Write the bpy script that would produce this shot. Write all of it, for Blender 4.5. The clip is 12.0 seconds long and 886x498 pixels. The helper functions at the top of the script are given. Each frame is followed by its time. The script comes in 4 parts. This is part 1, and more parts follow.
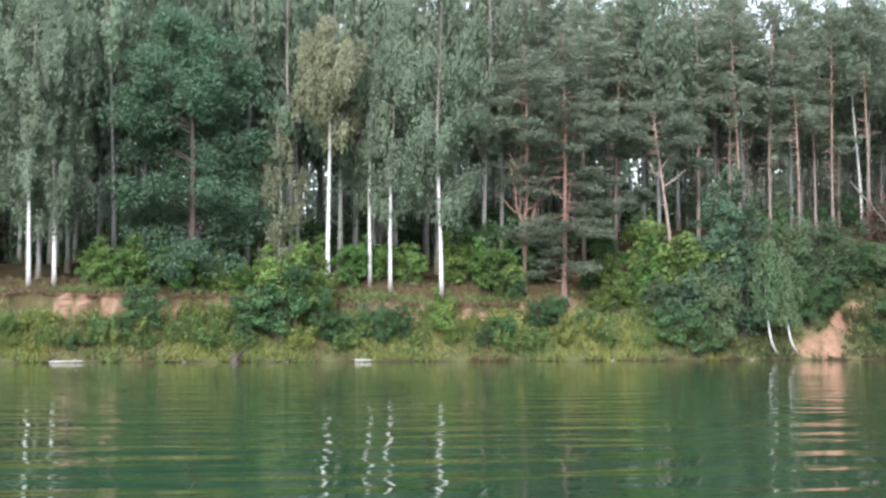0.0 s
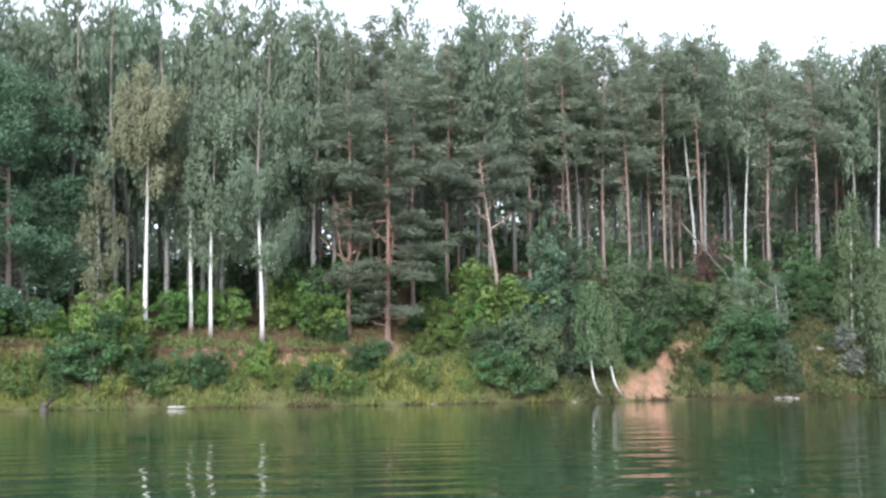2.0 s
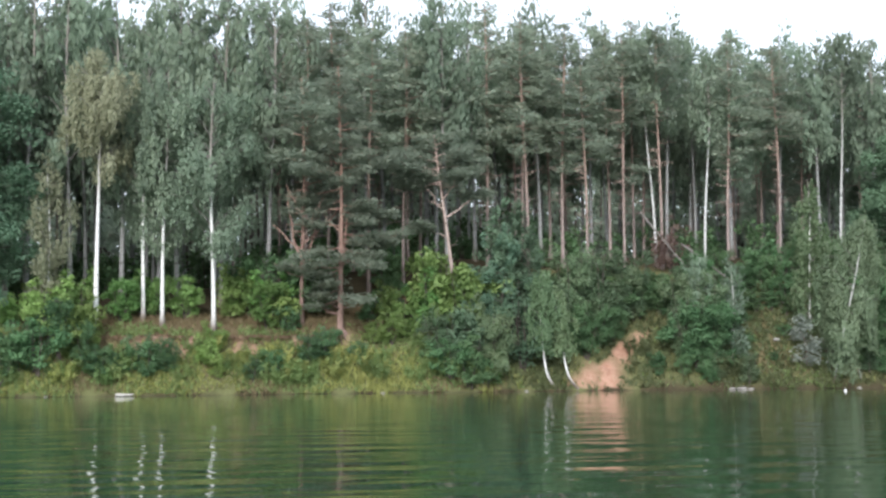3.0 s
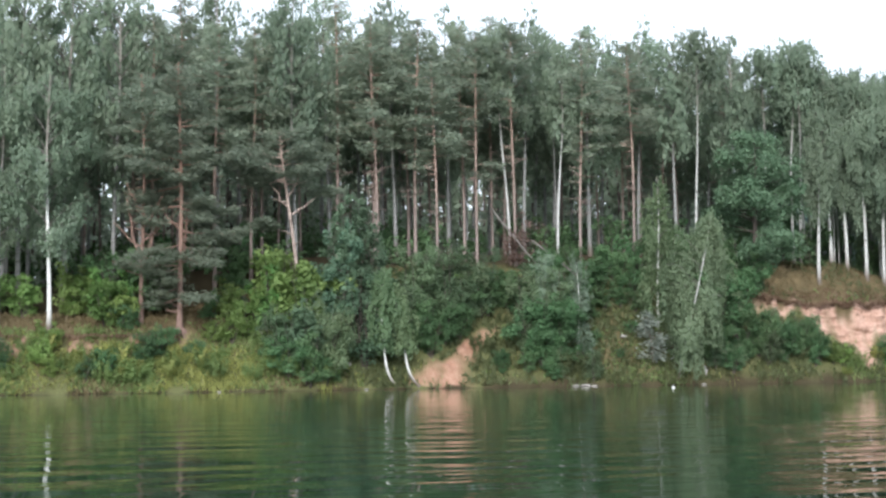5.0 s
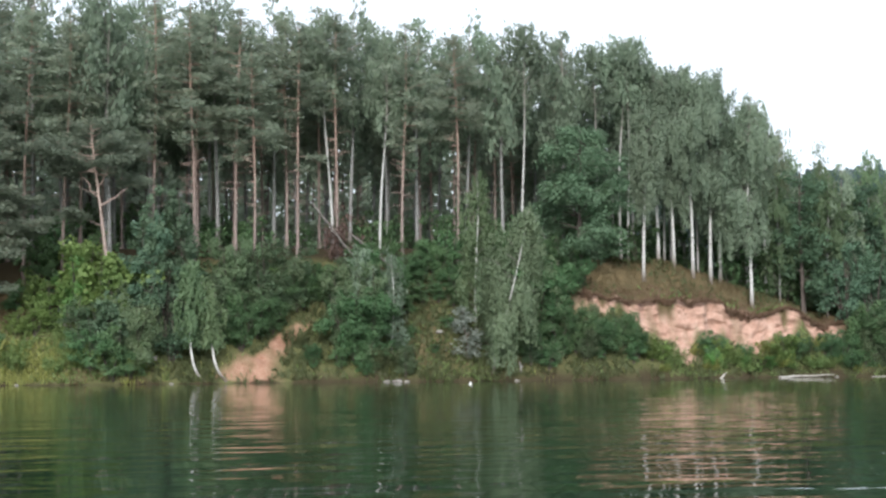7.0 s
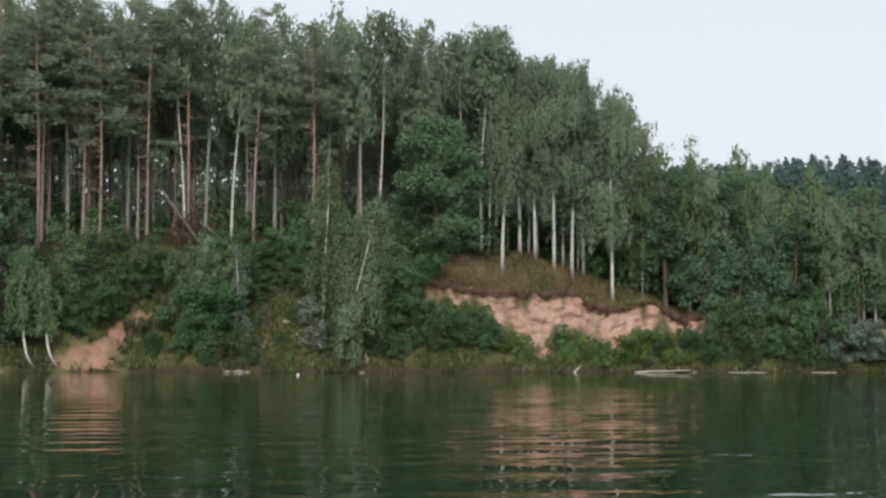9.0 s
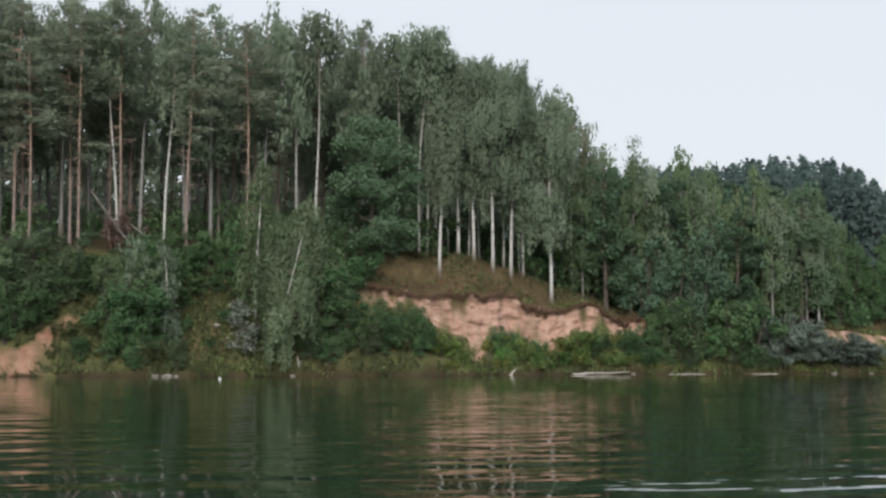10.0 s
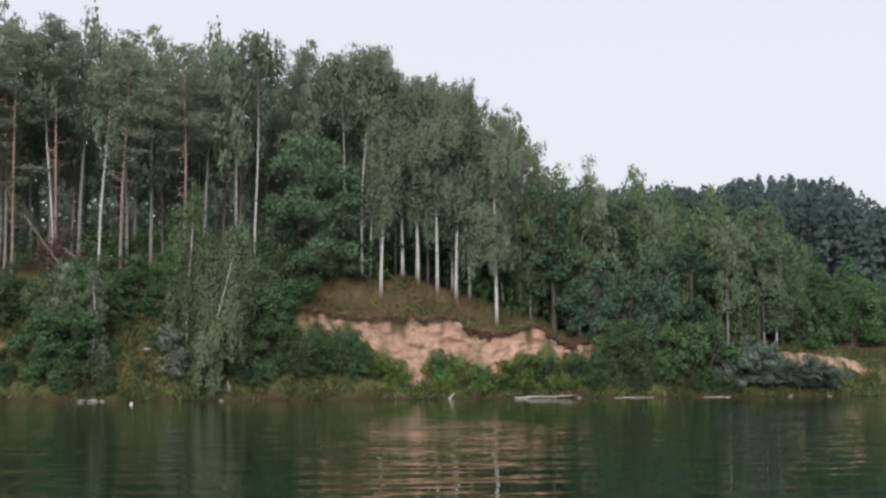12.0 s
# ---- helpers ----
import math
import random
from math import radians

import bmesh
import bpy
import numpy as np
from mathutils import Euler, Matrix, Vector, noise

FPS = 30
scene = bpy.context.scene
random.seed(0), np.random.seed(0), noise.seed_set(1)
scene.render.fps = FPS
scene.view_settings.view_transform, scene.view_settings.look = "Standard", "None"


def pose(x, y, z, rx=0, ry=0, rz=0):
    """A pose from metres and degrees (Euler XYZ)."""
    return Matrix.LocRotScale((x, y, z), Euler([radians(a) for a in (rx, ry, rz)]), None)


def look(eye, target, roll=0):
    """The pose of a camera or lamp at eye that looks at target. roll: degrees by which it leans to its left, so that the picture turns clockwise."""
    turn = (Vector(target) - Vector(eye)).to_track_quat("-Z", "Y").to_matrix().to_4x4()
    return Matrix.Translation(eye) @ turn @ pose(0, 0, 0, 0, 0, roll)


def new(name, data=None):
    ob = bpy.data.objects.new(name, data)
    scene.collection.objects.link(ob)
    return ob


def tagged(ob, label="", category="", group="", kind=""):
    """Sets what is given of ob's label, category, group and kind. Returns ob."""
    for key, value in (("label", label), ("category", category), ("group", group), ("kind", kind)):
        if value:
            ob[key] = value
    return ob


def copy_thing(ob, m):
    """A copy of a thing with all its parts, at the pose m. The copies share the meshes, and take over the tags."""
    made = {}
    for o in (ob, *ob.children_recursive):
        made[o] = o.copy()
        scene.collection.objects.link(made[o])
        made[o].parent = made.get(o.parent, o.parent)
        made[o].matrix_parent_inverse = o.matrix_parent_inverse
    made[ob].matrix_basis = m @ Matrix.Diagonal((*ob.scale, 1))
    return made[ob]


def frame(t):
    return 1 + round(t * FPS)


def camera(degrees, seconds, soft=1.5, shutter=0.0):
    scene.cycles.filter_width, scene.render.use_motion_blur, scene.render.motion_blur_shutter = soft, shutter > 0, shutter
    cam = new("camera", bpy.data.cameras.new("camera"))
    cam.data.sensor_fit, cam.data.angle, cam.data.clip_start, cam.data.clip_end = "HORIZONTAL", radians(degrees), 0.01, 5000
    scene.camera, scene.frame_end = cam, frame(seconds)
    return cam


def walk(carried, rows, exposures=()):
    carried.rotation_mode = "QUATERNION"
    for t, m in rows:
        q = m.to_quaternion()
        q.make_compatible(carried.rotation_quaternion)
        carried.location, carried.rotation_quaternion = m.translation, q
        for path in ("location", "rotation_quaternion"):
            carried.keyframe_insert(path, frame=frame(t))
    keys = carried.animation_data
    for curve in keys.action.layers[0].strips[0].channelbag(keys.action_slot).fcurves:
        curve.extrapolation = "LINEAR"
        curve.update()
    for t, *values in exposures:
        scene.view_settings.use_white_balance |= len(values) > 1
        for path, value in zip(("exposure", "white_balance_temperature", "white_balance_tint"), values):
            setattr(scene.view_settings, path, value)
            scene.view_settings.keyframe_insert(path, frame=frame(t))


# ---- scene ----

# ---- camera: a boat that runs along the bank at about 4.5 m/s ----
cam = camera(34.0, 12.0, soft=2.6)
PATH = [
    (0, (-26.16, 3.08, 1.60), (-10.44, 101.65, 7.79), -0.05),
    (0.5, (-23.68, 2.70, 1.60), (-7.01, 101.04, 8.66), -0.09),
    (1, (-21.22, 2.32, 1.60), (-4.03, 100.49, 9.85), -0.08),
    (1.5, (-18.77, 1.97, 1.60), (-0.77, 99.93, 10.51), -0.41),
    (2, (-16.35, 1.62, 1.60), (2.35, 99.43, 10.74), -0.78),
    (2.5, (-13.94, 1.29, 1.60), (4.76, 99.18, 9.84), -1.04),
    (3, (-11.56, 0.98, 1.60), (5.94, 99.08, 9.95), -0.49),
    (3.5, (-9.19, 0.68, 1.60), (9.56, 98.58, 9.56), -0.44),
    (5.5, (0.09, -0.38, 1.60), (20.22, 97.24, 9.77), -0.81),
    (6, (2.36, -0.60, 1.60), (24.19, 96.63, 9.88), -0.40),
    (6.5, (4.61, -0.82, 1.60), (27.49, 96.15, 10.15), -0.11),
    (7, (6.84, -1.02, 1.60), (31.01, 95.72, 9.24), -0.36),
    (7.5, (9.06, -1.20, 1.60), (34.07, 95.28, 9.77), -0.12),
    (9.5, (17.72, -1.79, 1.60), (44.95, 94.19, 8.41), 0.22),
    (10, (19.84, -1.91, 1.60), (47.39, 93.95, 8.87), 0.05),
    (10.5, (21.94, -2.00, 1.60), (48.92, 94.00, 9.01), 0.12),
    (11, (24.02, -2.09, 1.60), (49.64, 94.27, 9.26), -0.29),
    (11.5, (26.08, -2.15, 1.60), (50.92, 94.44, 8.88), -1.16),
    (12, (28.12, -2.21, 1.60), (52.88, 94.27, 10.48), -0.14),
]
walk(cam, [(t, look(eye, target, roll)) for t, eye, target, roll in PATH],
     exposures=[(0, 0.62, 6000, 11), (2, 0.55, 6000, 11), (5.5, 0.44, 6000, 9), (7, 0.28, 6150, 9.5), (7.5, 0.06, 6300, 10), (9.5, -0.42, 6500, 10), (12, -0.40, 6500, 10)])

# ---- light: a high veil of cloud, soft low sun from behind the boat ----
SUN_EL, SUN_AZ = 28.0, 200.0   # degrees; azimuth clockwise from +y
world = bpy.data.worlds.new("sky")
scene.world = world
world.use_nodes = True
wn, wl = world.node_tree.nodes, world.node_tree.links
wn.clear()
sky = wn.new("ShaderNodeTexSky")
sky.sky_type, sky.sun_disc = "NISHITA", False
sky.sun_elevation, sky.sun_rotation = radians(SUN_EL), radians(SUN_AZ)
sky.air_density, sky.dust_density, sky.ozone_density = 1.0, 3.0, 1.0
veil = wn.new("ShaderNodeRGB")
veil.outputs[0].default_value = (12.4, 13.0, 13.8, 1)
mixer = wn.new("ShaderNodeMix")
mixer.data_type = "RGBA"
mixer.inputs[0].default_value = 0.8
wl.new(sky.outputs[0], mixer.inputs[6])
wl.new(veil.outputs[0], mixer.inputs[7])
back = wn.new("ShaderNodeBackground")
back.inputs[1].default_value = 0.1
wl.new(mixer.outputs[2], back.inputs[0])
out = wn.new("ShaderNodeOutputWorld")
wl.new(back.outputs[0], out.inputs[0])

sun = new("sun", bpy.data.lights.new("sun", "SUN"))
sun.data.energy, sun.data.angle, sun.data.color = 2.4, radians(18), (1.0, 0.95, 0.89)
az, el = radians(SUN_AZ), radians(SUN_EL)
toward = Vector((math.sin(az) * math.cos(el), math.cos(az) * math.cos(el), math.sin(el)))
sun.matrix_world = look(toward * 300 + Vector((20, 100, 0)), (20, 100, 0))


# ---- materials ----
def shader(name):
    m = bpy.data.materials.new(name)
    m.use_nodes = True
    n = m.node_tree.nodes
    return m, n, m.node_tree.links, n["Principled BSDF"]


def ramp(n, l, source, stops):
    r = n.new("ShaderNodeValToRGB")
    while len(r.color_ramp.elements) < len(stops):
        r.color_ramp.elements.new(0.5)
    for e, (at, c) in zip(r.color_ramp.elements, stops):
        e.position, e.color = at, (*c, 1)
    l.new(source, r.inputs[0])
    return r.outputs[0]


def noise_of(n, l, scale, detail=4, stretch=(1, 1, 1), coord="Object", rough=0.6):
    t = n.new("ShaderNodeTexCoord")
    mp = n.new("ShaderNodeMapping")
    mp.inputs["Scale"].default_value = stretch
    tx = n.new("ShaderNodeTexNoise")
    tx.inputs["Scale"].default_value = scale
    tx.inputs["Detail"].default_value = detail
    tx.inputs["Roughness"].default_value = rough
    l.new(t.outputs[coord], mp.inputs[0])
    l.new(mp.outputs[0], tx.inputs[0])
    return tx.outputs[0]


def blend(n, l, fac, a, b, mode="MIX"):
    m = n.new("ShaderNodeMix")
    m.data_type, m.blend_type = "RGBA", mode
    for slot, v in ((0, fac), (6, a), (7, b)):
        if isinstance(v, (int, float)):
            m.inputs[slot].default_value = v
        elif isinstance(v, tuple):
            m.inputs[slot].default_value = (*v, 1)
        else:
            l.new(v, m.inputs[slot])
    return m.outputs[2]


def bump(n, l, b, height, strength, distance):
    k = n.new("ShaderNodeBump")
    k.inputs["Strength"].default_value, k.inputs["Distance"].default_value = strength, distance
    l.new(height, k.inputs["Height"])
    l.new(k.outputs[0], b.inputs["Normal"])


def leaf_material(name, dark, mid, light, through_light=0.3, spread=0.12):
    """Leaves: each clump of its own tone, each plant of its own, some light through the blade."""
    m, n, l, b = shader(name)
    geo, info = n.new("ShaderNodeNewGeometry"), n.new("ShaderNodeObjectInfo")
    deep = tuple(0.45 * a + 0.55 * b for a, b in zip(dark, mid))
    pale = tuple(0.45 * a + 0.55 * b for a, b in zip(light, mid))
    tone = ramp(n, l, geo.outputs["Random Per Island"], [(0.0, deep), (0.55, mid), (1.0, pale)])
    patch = noise_of(n, l, 0.55, 3)
    tone = blend(n, l, 0.45, tone, ramp(n, l, patch, [(0.3, dark), (0.7, light)]))
    hsv = n.new("ShaderNodeHueSaturation")
    mr = n.new("ShaderNodeMapRange")
    mr.inputs[3].default_value, mr.inputs[4].default_value = 1 - spread * 1.8, 1 + spread * 1.8
    l.new(info.outputs["Random"], mr.inputs[0])
    l.new(mr.outputs[0], hsv.inputs["Value"])
    turn = n.new("ShaderNodeMath")   # a second chance number for the hue
    turn.operation = "MULTIPLY_ADD"
    turn.inputs[1].default_value, turn.inputs[2].default_value = 17.3, 0.0
    l.new(info.outputs["Random"], turn.inputs[0])
    wrap = n.new("ShaderNodeMath")
    wrap.operation = "FRACT"
    l.new(turn.outputs[0], wrap.inputs[0])
    hue = n.new("ShaderNodeMapRange")
    hue.inputs[3].default_value, hue.inputs[4].default_value = 0.5 - spread * 0.16, 0.5 + spread * 0.12
    l.new(wrap.outputs[0], hue.inputs[0])
    l.new(hue.outputs[0], hsv.inputs["Hue"])
    l.new(tone, hsv.inputs["Color"])
    tone = hsv.outputs[0]
    l.new(tone, b.inputs["Base Color"])
    b.inputs["Roughness"].default_value = 0.6
    b.inputs["Specular IOR Level"].default_value = 0.25
    tr = n.new("ShaderNodeBsdfTranslucent")
    l.new(tone, tr.inputs[0])
    mx = n.new("ShaderNodeMixShader")
    mx.inputs[0].default_value = through_light
    l.new(b.outputs[0], mx.inputs[1])
    l.new(tr.outputs[0], mx.inputs[2])
    l.new(mx.outputs[0], n["Material Output"].inputs[0])
    return m


LEAF_BIRCH = leaf_material("birch_leaves", (0.145, 0.205, 0.14), (0.235, 0.305, 0.21), (0.33, 0.40, 0.285), 0.45)
LEAF_BIRCH_GREEN = leaf_material("green_birch_leaves", (0.10, 0.165, 0.08), (0.165, 0.245, 0.125), (0.245, 0.325, 0.18), 0.4)
LEAF_WEEPING = leaf_material("weeping_birch_leaves", (0.10, 0.152, 0.085), (0.17, 0.23, 0.137), (0.245, 0.31, 0.19), 0.4)
LEAF_OLIVE = leaf_material("olive_birch_leaves", (0.23, 0.245, 0.15), (0.34, 0.355, 0.225), (0.44, 0.45, 0.30), 0.45)
LEAF_PINE = leaf_material("pine_needles", (0.19, 0.232, 0.17), (0.288, 0.343, 0.252), (0.395, 0.45, 0.335), 0.48)
LEAF_OAK = leaf_material("oak_leaves", (0.09, 0.165, 0.105), (0.15, 0.25, 0.165), (0.23, 0.345, 0.235), 0.42)
LEAF_SHRUB = leaf_material("bright_shrub_leaves", (0.13, 0.235, 0.065), (0.225, 0.375, 0.115), (0.33, 0.465, 0.18), 0.45, 0.2)
LEAF_BUSH = leaf_material("bush_leaves", (0.065, 0.135, 0.06), (0.12, 0.22, 0.10), (0.195, 0.305, 0.14), 0.35, 0.13)
LEAF_SALLOW = leaf_material("sallow_leaves", (0.092, 0.15, 0.08), (0.162, 0.24, 0.13), (0.25, 0.33, 0.185), 0.4, 0.2)
LEAF_WILLOW = leaf_material("willow_leaves", (0.078, 0.145, 0.088), (0.137, 0.228, 0.138), (0.215, 0.312, 0.2), 0.4, 0.15)
LEAF_GREY = leaf_material("grey_willow_leaves", (0.12, 0.165, 0.135), (0.19, 0.245, 0.205), (0.28, 0.335, 0.285), 0.3)
LEAF_SPRUCE = leaf_material("pale_spruce_needles", (0.27, 0.31, 0.26), (0.37, 0.41, 0.35), (0.46, 0.50, 0.43), 0.35)
LEAF_RUST = leaf_material("dead_brown_needles", (0.12, 0.085, 0.068), (0.185, 0.13, 0.10), (0.26, 0.19, 0.15), 0.3)
# blue-grey, low-contrast leaves: the haze of distance is put into the colour
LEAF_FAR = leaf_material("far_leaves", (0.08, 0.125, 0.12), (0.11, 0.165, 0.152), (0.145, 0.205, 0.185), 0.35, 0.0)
LEAF_MIXED = leaf_material("mixed_wood_leaves", (0.066, 0.127, 0.075), (0.117, 0.198, 0.119), (0.188, 0.283, 0.172), 0.38, 0.2)
TURF_EDGE = leaf_material("torn_turf", (0.12, 0.072, 0.05), (0.23, 0.135, 0.095), (0.36, 0.24, 0.165), 0.25)
GRASS = leaf_material("lush_grass", (0.22, 0.255, 0.075), (0.33, 0.37, 0.115), (0.44, 0.46, 0.18), 0.45)
# browner weeds, also darkened: the slope's shade is put into their tone
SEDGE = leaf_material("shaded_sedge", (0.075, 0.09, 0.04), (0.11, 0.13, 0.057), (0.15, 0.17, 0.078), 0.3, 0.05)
HERB = leaf_material("green_weeds", (0.14, 0.215, 0.075), (0.22, 0.315, 0.115), (0.32, 0.41, 0.165), 0.45)
DRY = leaf_material("dry_grass", (0.13, 0.105, 0.052), (0.215, 0.178, 0.09), (0.32, 0.275, 0.145), 0.3)


def birch_bark(name, white):
    m, n, l, b = shader(name)
    band = noise_of(n, l, 2.2, 5, (1.2, 1.2, 4.5))
    c = ramp(n, l, band, [(0.30, (0.06, 0.055, 0.05)), (0.38, (0.72 * white, 0.70 * white, 0.66 * white)), (0.5, (white, 0.99 * white, 0.95 * white))])
    scars = ramp(n, l, noise_of(n, l, 0.9, 3, (1.0, 1.0, 1.6)), [(0.60, (0, 0, 0)), (0.67, (0.85, 0.85, 0.85))])
    c = blend(n, l, scars, c, (0.085, 0.078, 0.07))
    t, sep = n.new("ShaderNodeTexCoord"), n.new("ShaderNodeSeparateXYZ")
    l.new(t.outputs["Object"], sep.inputs[0])
    high = n.new("ShaderNodeMapRange")
    high.inputs[1].default_value, high.inputs[2].default_value = 8.0, 14.0
    l.new(sep.outputs[2], high.inputs[0])
    c = blend(n, l, high.outputs[0], c, (0.30, 0.27, 0.23))
    foot = n.new("ShaderNodeMapRange")
    foot.inputs[1].default_value, foot.inputs[2].default_value = 1.4, 0.2
    l.new(sep.outputs[2], foot.inputs[0])
    c = blend(n, l, foot.outputs[0], c, (0.16, 0.13, 0.10))
    l.new(c, b.inputs["Base Color"])
    b.inputs["Roughness"].default_value = 0.7
    bump(n, l, b, band, 0.4, 0.02)
    return m


def pine_bark(name, low_a, low_b, top_a, top_b):
    m, n, l, b = shader(name)
    plate = noise_of(n, l, 5.0, 5, (2.0, 2.0, 0.5))
    low = ramp(n, l, plate, [(0.3, low_a), (0.7, low_b)])
    top = ramp(n, l, plate, [(0.3, top_a), (0.7, top_b)])
    t, sep = n.new("ShaderNodeTexCoord"), n.new("ShaderNodeSeparateXYZ")
    l.new(t.outputs["Object"], sep.inputs[0])
    mr = n.new("ShaderNodeMapRange")
    mr.inputs[1].default_value, mr.inputs[2].default_value = 3.0, 12.0
    l.new(sep.outputs[2], mr.inputs[0])
    l.new(blend(n, l, mr.outputs[0], low, top), b.inputs["Base Color"])
    b.inputs["Roughness"].default_value = 0.85
    bump(n, l, b, plate, 0.6, 0.04)
    return m


def bark(name, dark, light):
    m, n, l, b = shader(name)
    g = noise_of(n, l, 6.0, 5, (1.5, 1.5, 0.4))
    l.new(ramp(n, l, g, [(0.3, dark), (0.7, light)]), b.inputs["Base Color"])
    b.inputs["Roughness"].default_value = 0.85
    bump(n, l, b, g, 0.5, 0.03)
    return m


BARK_BIRCH, BARK_PINE = birch_bark("birch_bark", 0.8), pine_bark("pine_bark", (0.17, 0.13, 0.115), (0.40, 0.32, 0.285), (0.26, 0.165, 0.125), (0.47, 0.33, 0.265))
BARK_RED = pine_bark("red_pine_bark", (0.16, 0.10, 0.08), (0.33, 0.22, 0.18), (0.24, 0.135, 0.10), (0.43, 0.275, 0.21))
BARK_PALE = pine_bark("pale_pine_bark", (0.30, 0.23, 0.20), (0.55, 0.45, 0.40), (0.32, 0.22, 0.18), (0.55, 0.42, 0.36))
# birch bark darkened for stems in the wood; their shade is in the colour
BARK_BIRCH_DIM = birch_bark("old_birch_bark", 0.31)
BARK_BIRCH_DULL = birch_bark("dull_birch_bark", 0.46)
BARK_BIRCH_TALL = birch_bark("tall_birch_bark", 0.62)
BARK_DARK = bark("dark_bark", (0.05, 0.04, 0.035), (0.15, 0.12, 0.10))
BARK_GREY = bark("grey_bark", (0.10, 0.09, 0.08), (0.26, 0.235, 0.21))
WOOD_DRIFT = bark("driftwood", (0.36, 0.33, 0.285), (0.62, 0.59, 0.535))
STONE = bark("pale_stone", (0.19, 0.17, 0.15), (0.42, 0.395, 0.36))


def ground_material():
    m, n, l, b = shader("bank_soil")
    attr = n.new("ShaderNodeVertexColor")
    attr.layer_name = "cover"
    sep = n.new("ShaderNodeSeparateColor")
    l.new(attr.outputs[0], sep.inputs[0])
    coarse, fine = noise_of(n, l, 0.9, 5), noise_of(n, l, 9.0, 6)
    streak = noise_of(n, l, 1.6, 5, (1.0, 1.0, 0.35))
    sand = ramp(n, l, streak, [(0.25, (0.36, 0.185, 0.13)), (0.5, (0.57, 0.35, 0.27)), (0.75, (0.70, 0.51, 0.415))])
    sand = blend(n, l, 0.45, sand, ramp(n, l, fine, [(0.3, (0.30, 0.165, 0.115)), (0.7, (0.70, 0.51, 0.41))]))
    # random dark patches stand in for the shading of the cliff's relief
    relief_dark = ramp(n, l, noise_of(n, l, 0.75, 6, (1.0, 1.0, 1.5)), [(0.56, (0, 0, 0)), (0.70, (0.55, 0.55, 0.55))])
    sand = blend(n, l, relief_dark, sand, (0.22, 0.125, 0.085))
    # redder sand, also darkened: tree shade on the chute is put into the colour
    red_dark_sand = ramp(n, l, blend(n, l, 0.5, streak, fine), [(0.3, (0.25, 0.125, 0.08)), (0.5, (0.41, 0.235, 0.165)), (0.7, (0.54, 0.345, 0.26))])
    sand = blend(n, l, attr.outputs["Alpha"], sand, red_dark_sand)
    turf = ramp(n, l, fine, [(0.3, (0.085, 0.095, 0.04)), (0.7, (0.17, 0.17, 0.075))])
    dry = ramp(n, l, coarse, [(0.3, (0.09, 0.075, 0.04)), (0.7, (0.20, 0.15, 0.082))])
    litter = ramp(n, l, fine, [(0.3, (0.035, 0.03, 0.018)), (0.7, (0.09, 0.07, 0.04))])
    c = blend(n, l, sep.outputs[1], turf, dry)
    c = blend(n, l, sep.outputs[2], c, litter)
    c = blend(n, l, sep.outputs[0], c, sand)
    l.new(c, b.inputs["Base Color"])
    b.inputs["Roughness"].default_value = 0.95
    b.inputs["Specular IOR Level"].default_value = 0.1
    bump(n, l, b, blend(n, l, 0.5, fine, streak), 0.8, 0.15)
    return m


def water_material():
    m, n, l, b = shader("lake_water")
    t, sep, dim_along_x = n.new("ShaderNodeTexCoord"), n.new("ShaderNodeSeparateXYZ"), n.new("ShaderNodeMapRange")
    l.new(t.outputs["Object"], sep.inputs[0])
    dim_along_x.inputs[1].default_value, dim_along_x.inputs[2].default_value = -28.0, 6.0   # base colour darkens with x, in place of dimmer reflections towards the bay
    l.new(sep.outputs[0], dim_along_x.inputs[0])
    l.new(blend(n, l, dim_along_x.outputs[0], (0.025, 0.069, 0.032), (0.008, 0.024, 0.013)), b.inputs["Base Color"])
    b.inputs["Roughness"].default_value = 0.03
    b.inputs["IOR"].default_value = 1.33
    broad = noise_of(n, l, 0.06, 2, (1.0, 0.5, 1))
    ripple = noise_of(n, l, 2.1, 1, (0.5, 1.0, 1), rough=0.35)
    swell = noise_of(n, l, 0.8, 1, (0.3, 1.0, 1), rough=0.25)
    mixd = blend(n, l, 0.8, ripple, swell)
    mixd = blend(n, l, 1.0, mixd, ramp(n, l, broad, [(0.35, (0.3, 0.3, 0.3)), (0.65, (1, 1, 1))]), "MULTIPLY")
    calm = n.new("ShaderNodeMapRange")   # flatter towards the sheltered bank
    calm.inputs[1].default_value, calm.inputs[2].default_value = 16.0, 60.0
    calm.inputs[3].default_value, calm.inputs[4].default_value = 1.0, 0.5
    l.new(sep.outputs[1], calm.inputs[0])
    still = n.new("ShaderNodeMath")
    still.operation = "MULTIPLY"
    l.new(mixd, still.inputs[0])
    l.new(calm.outputs[0], still.inputs[1])
    bump(n, l, b, still.outputs[0], 1.0, 0.13)
    return m


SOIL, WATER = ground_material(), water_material()


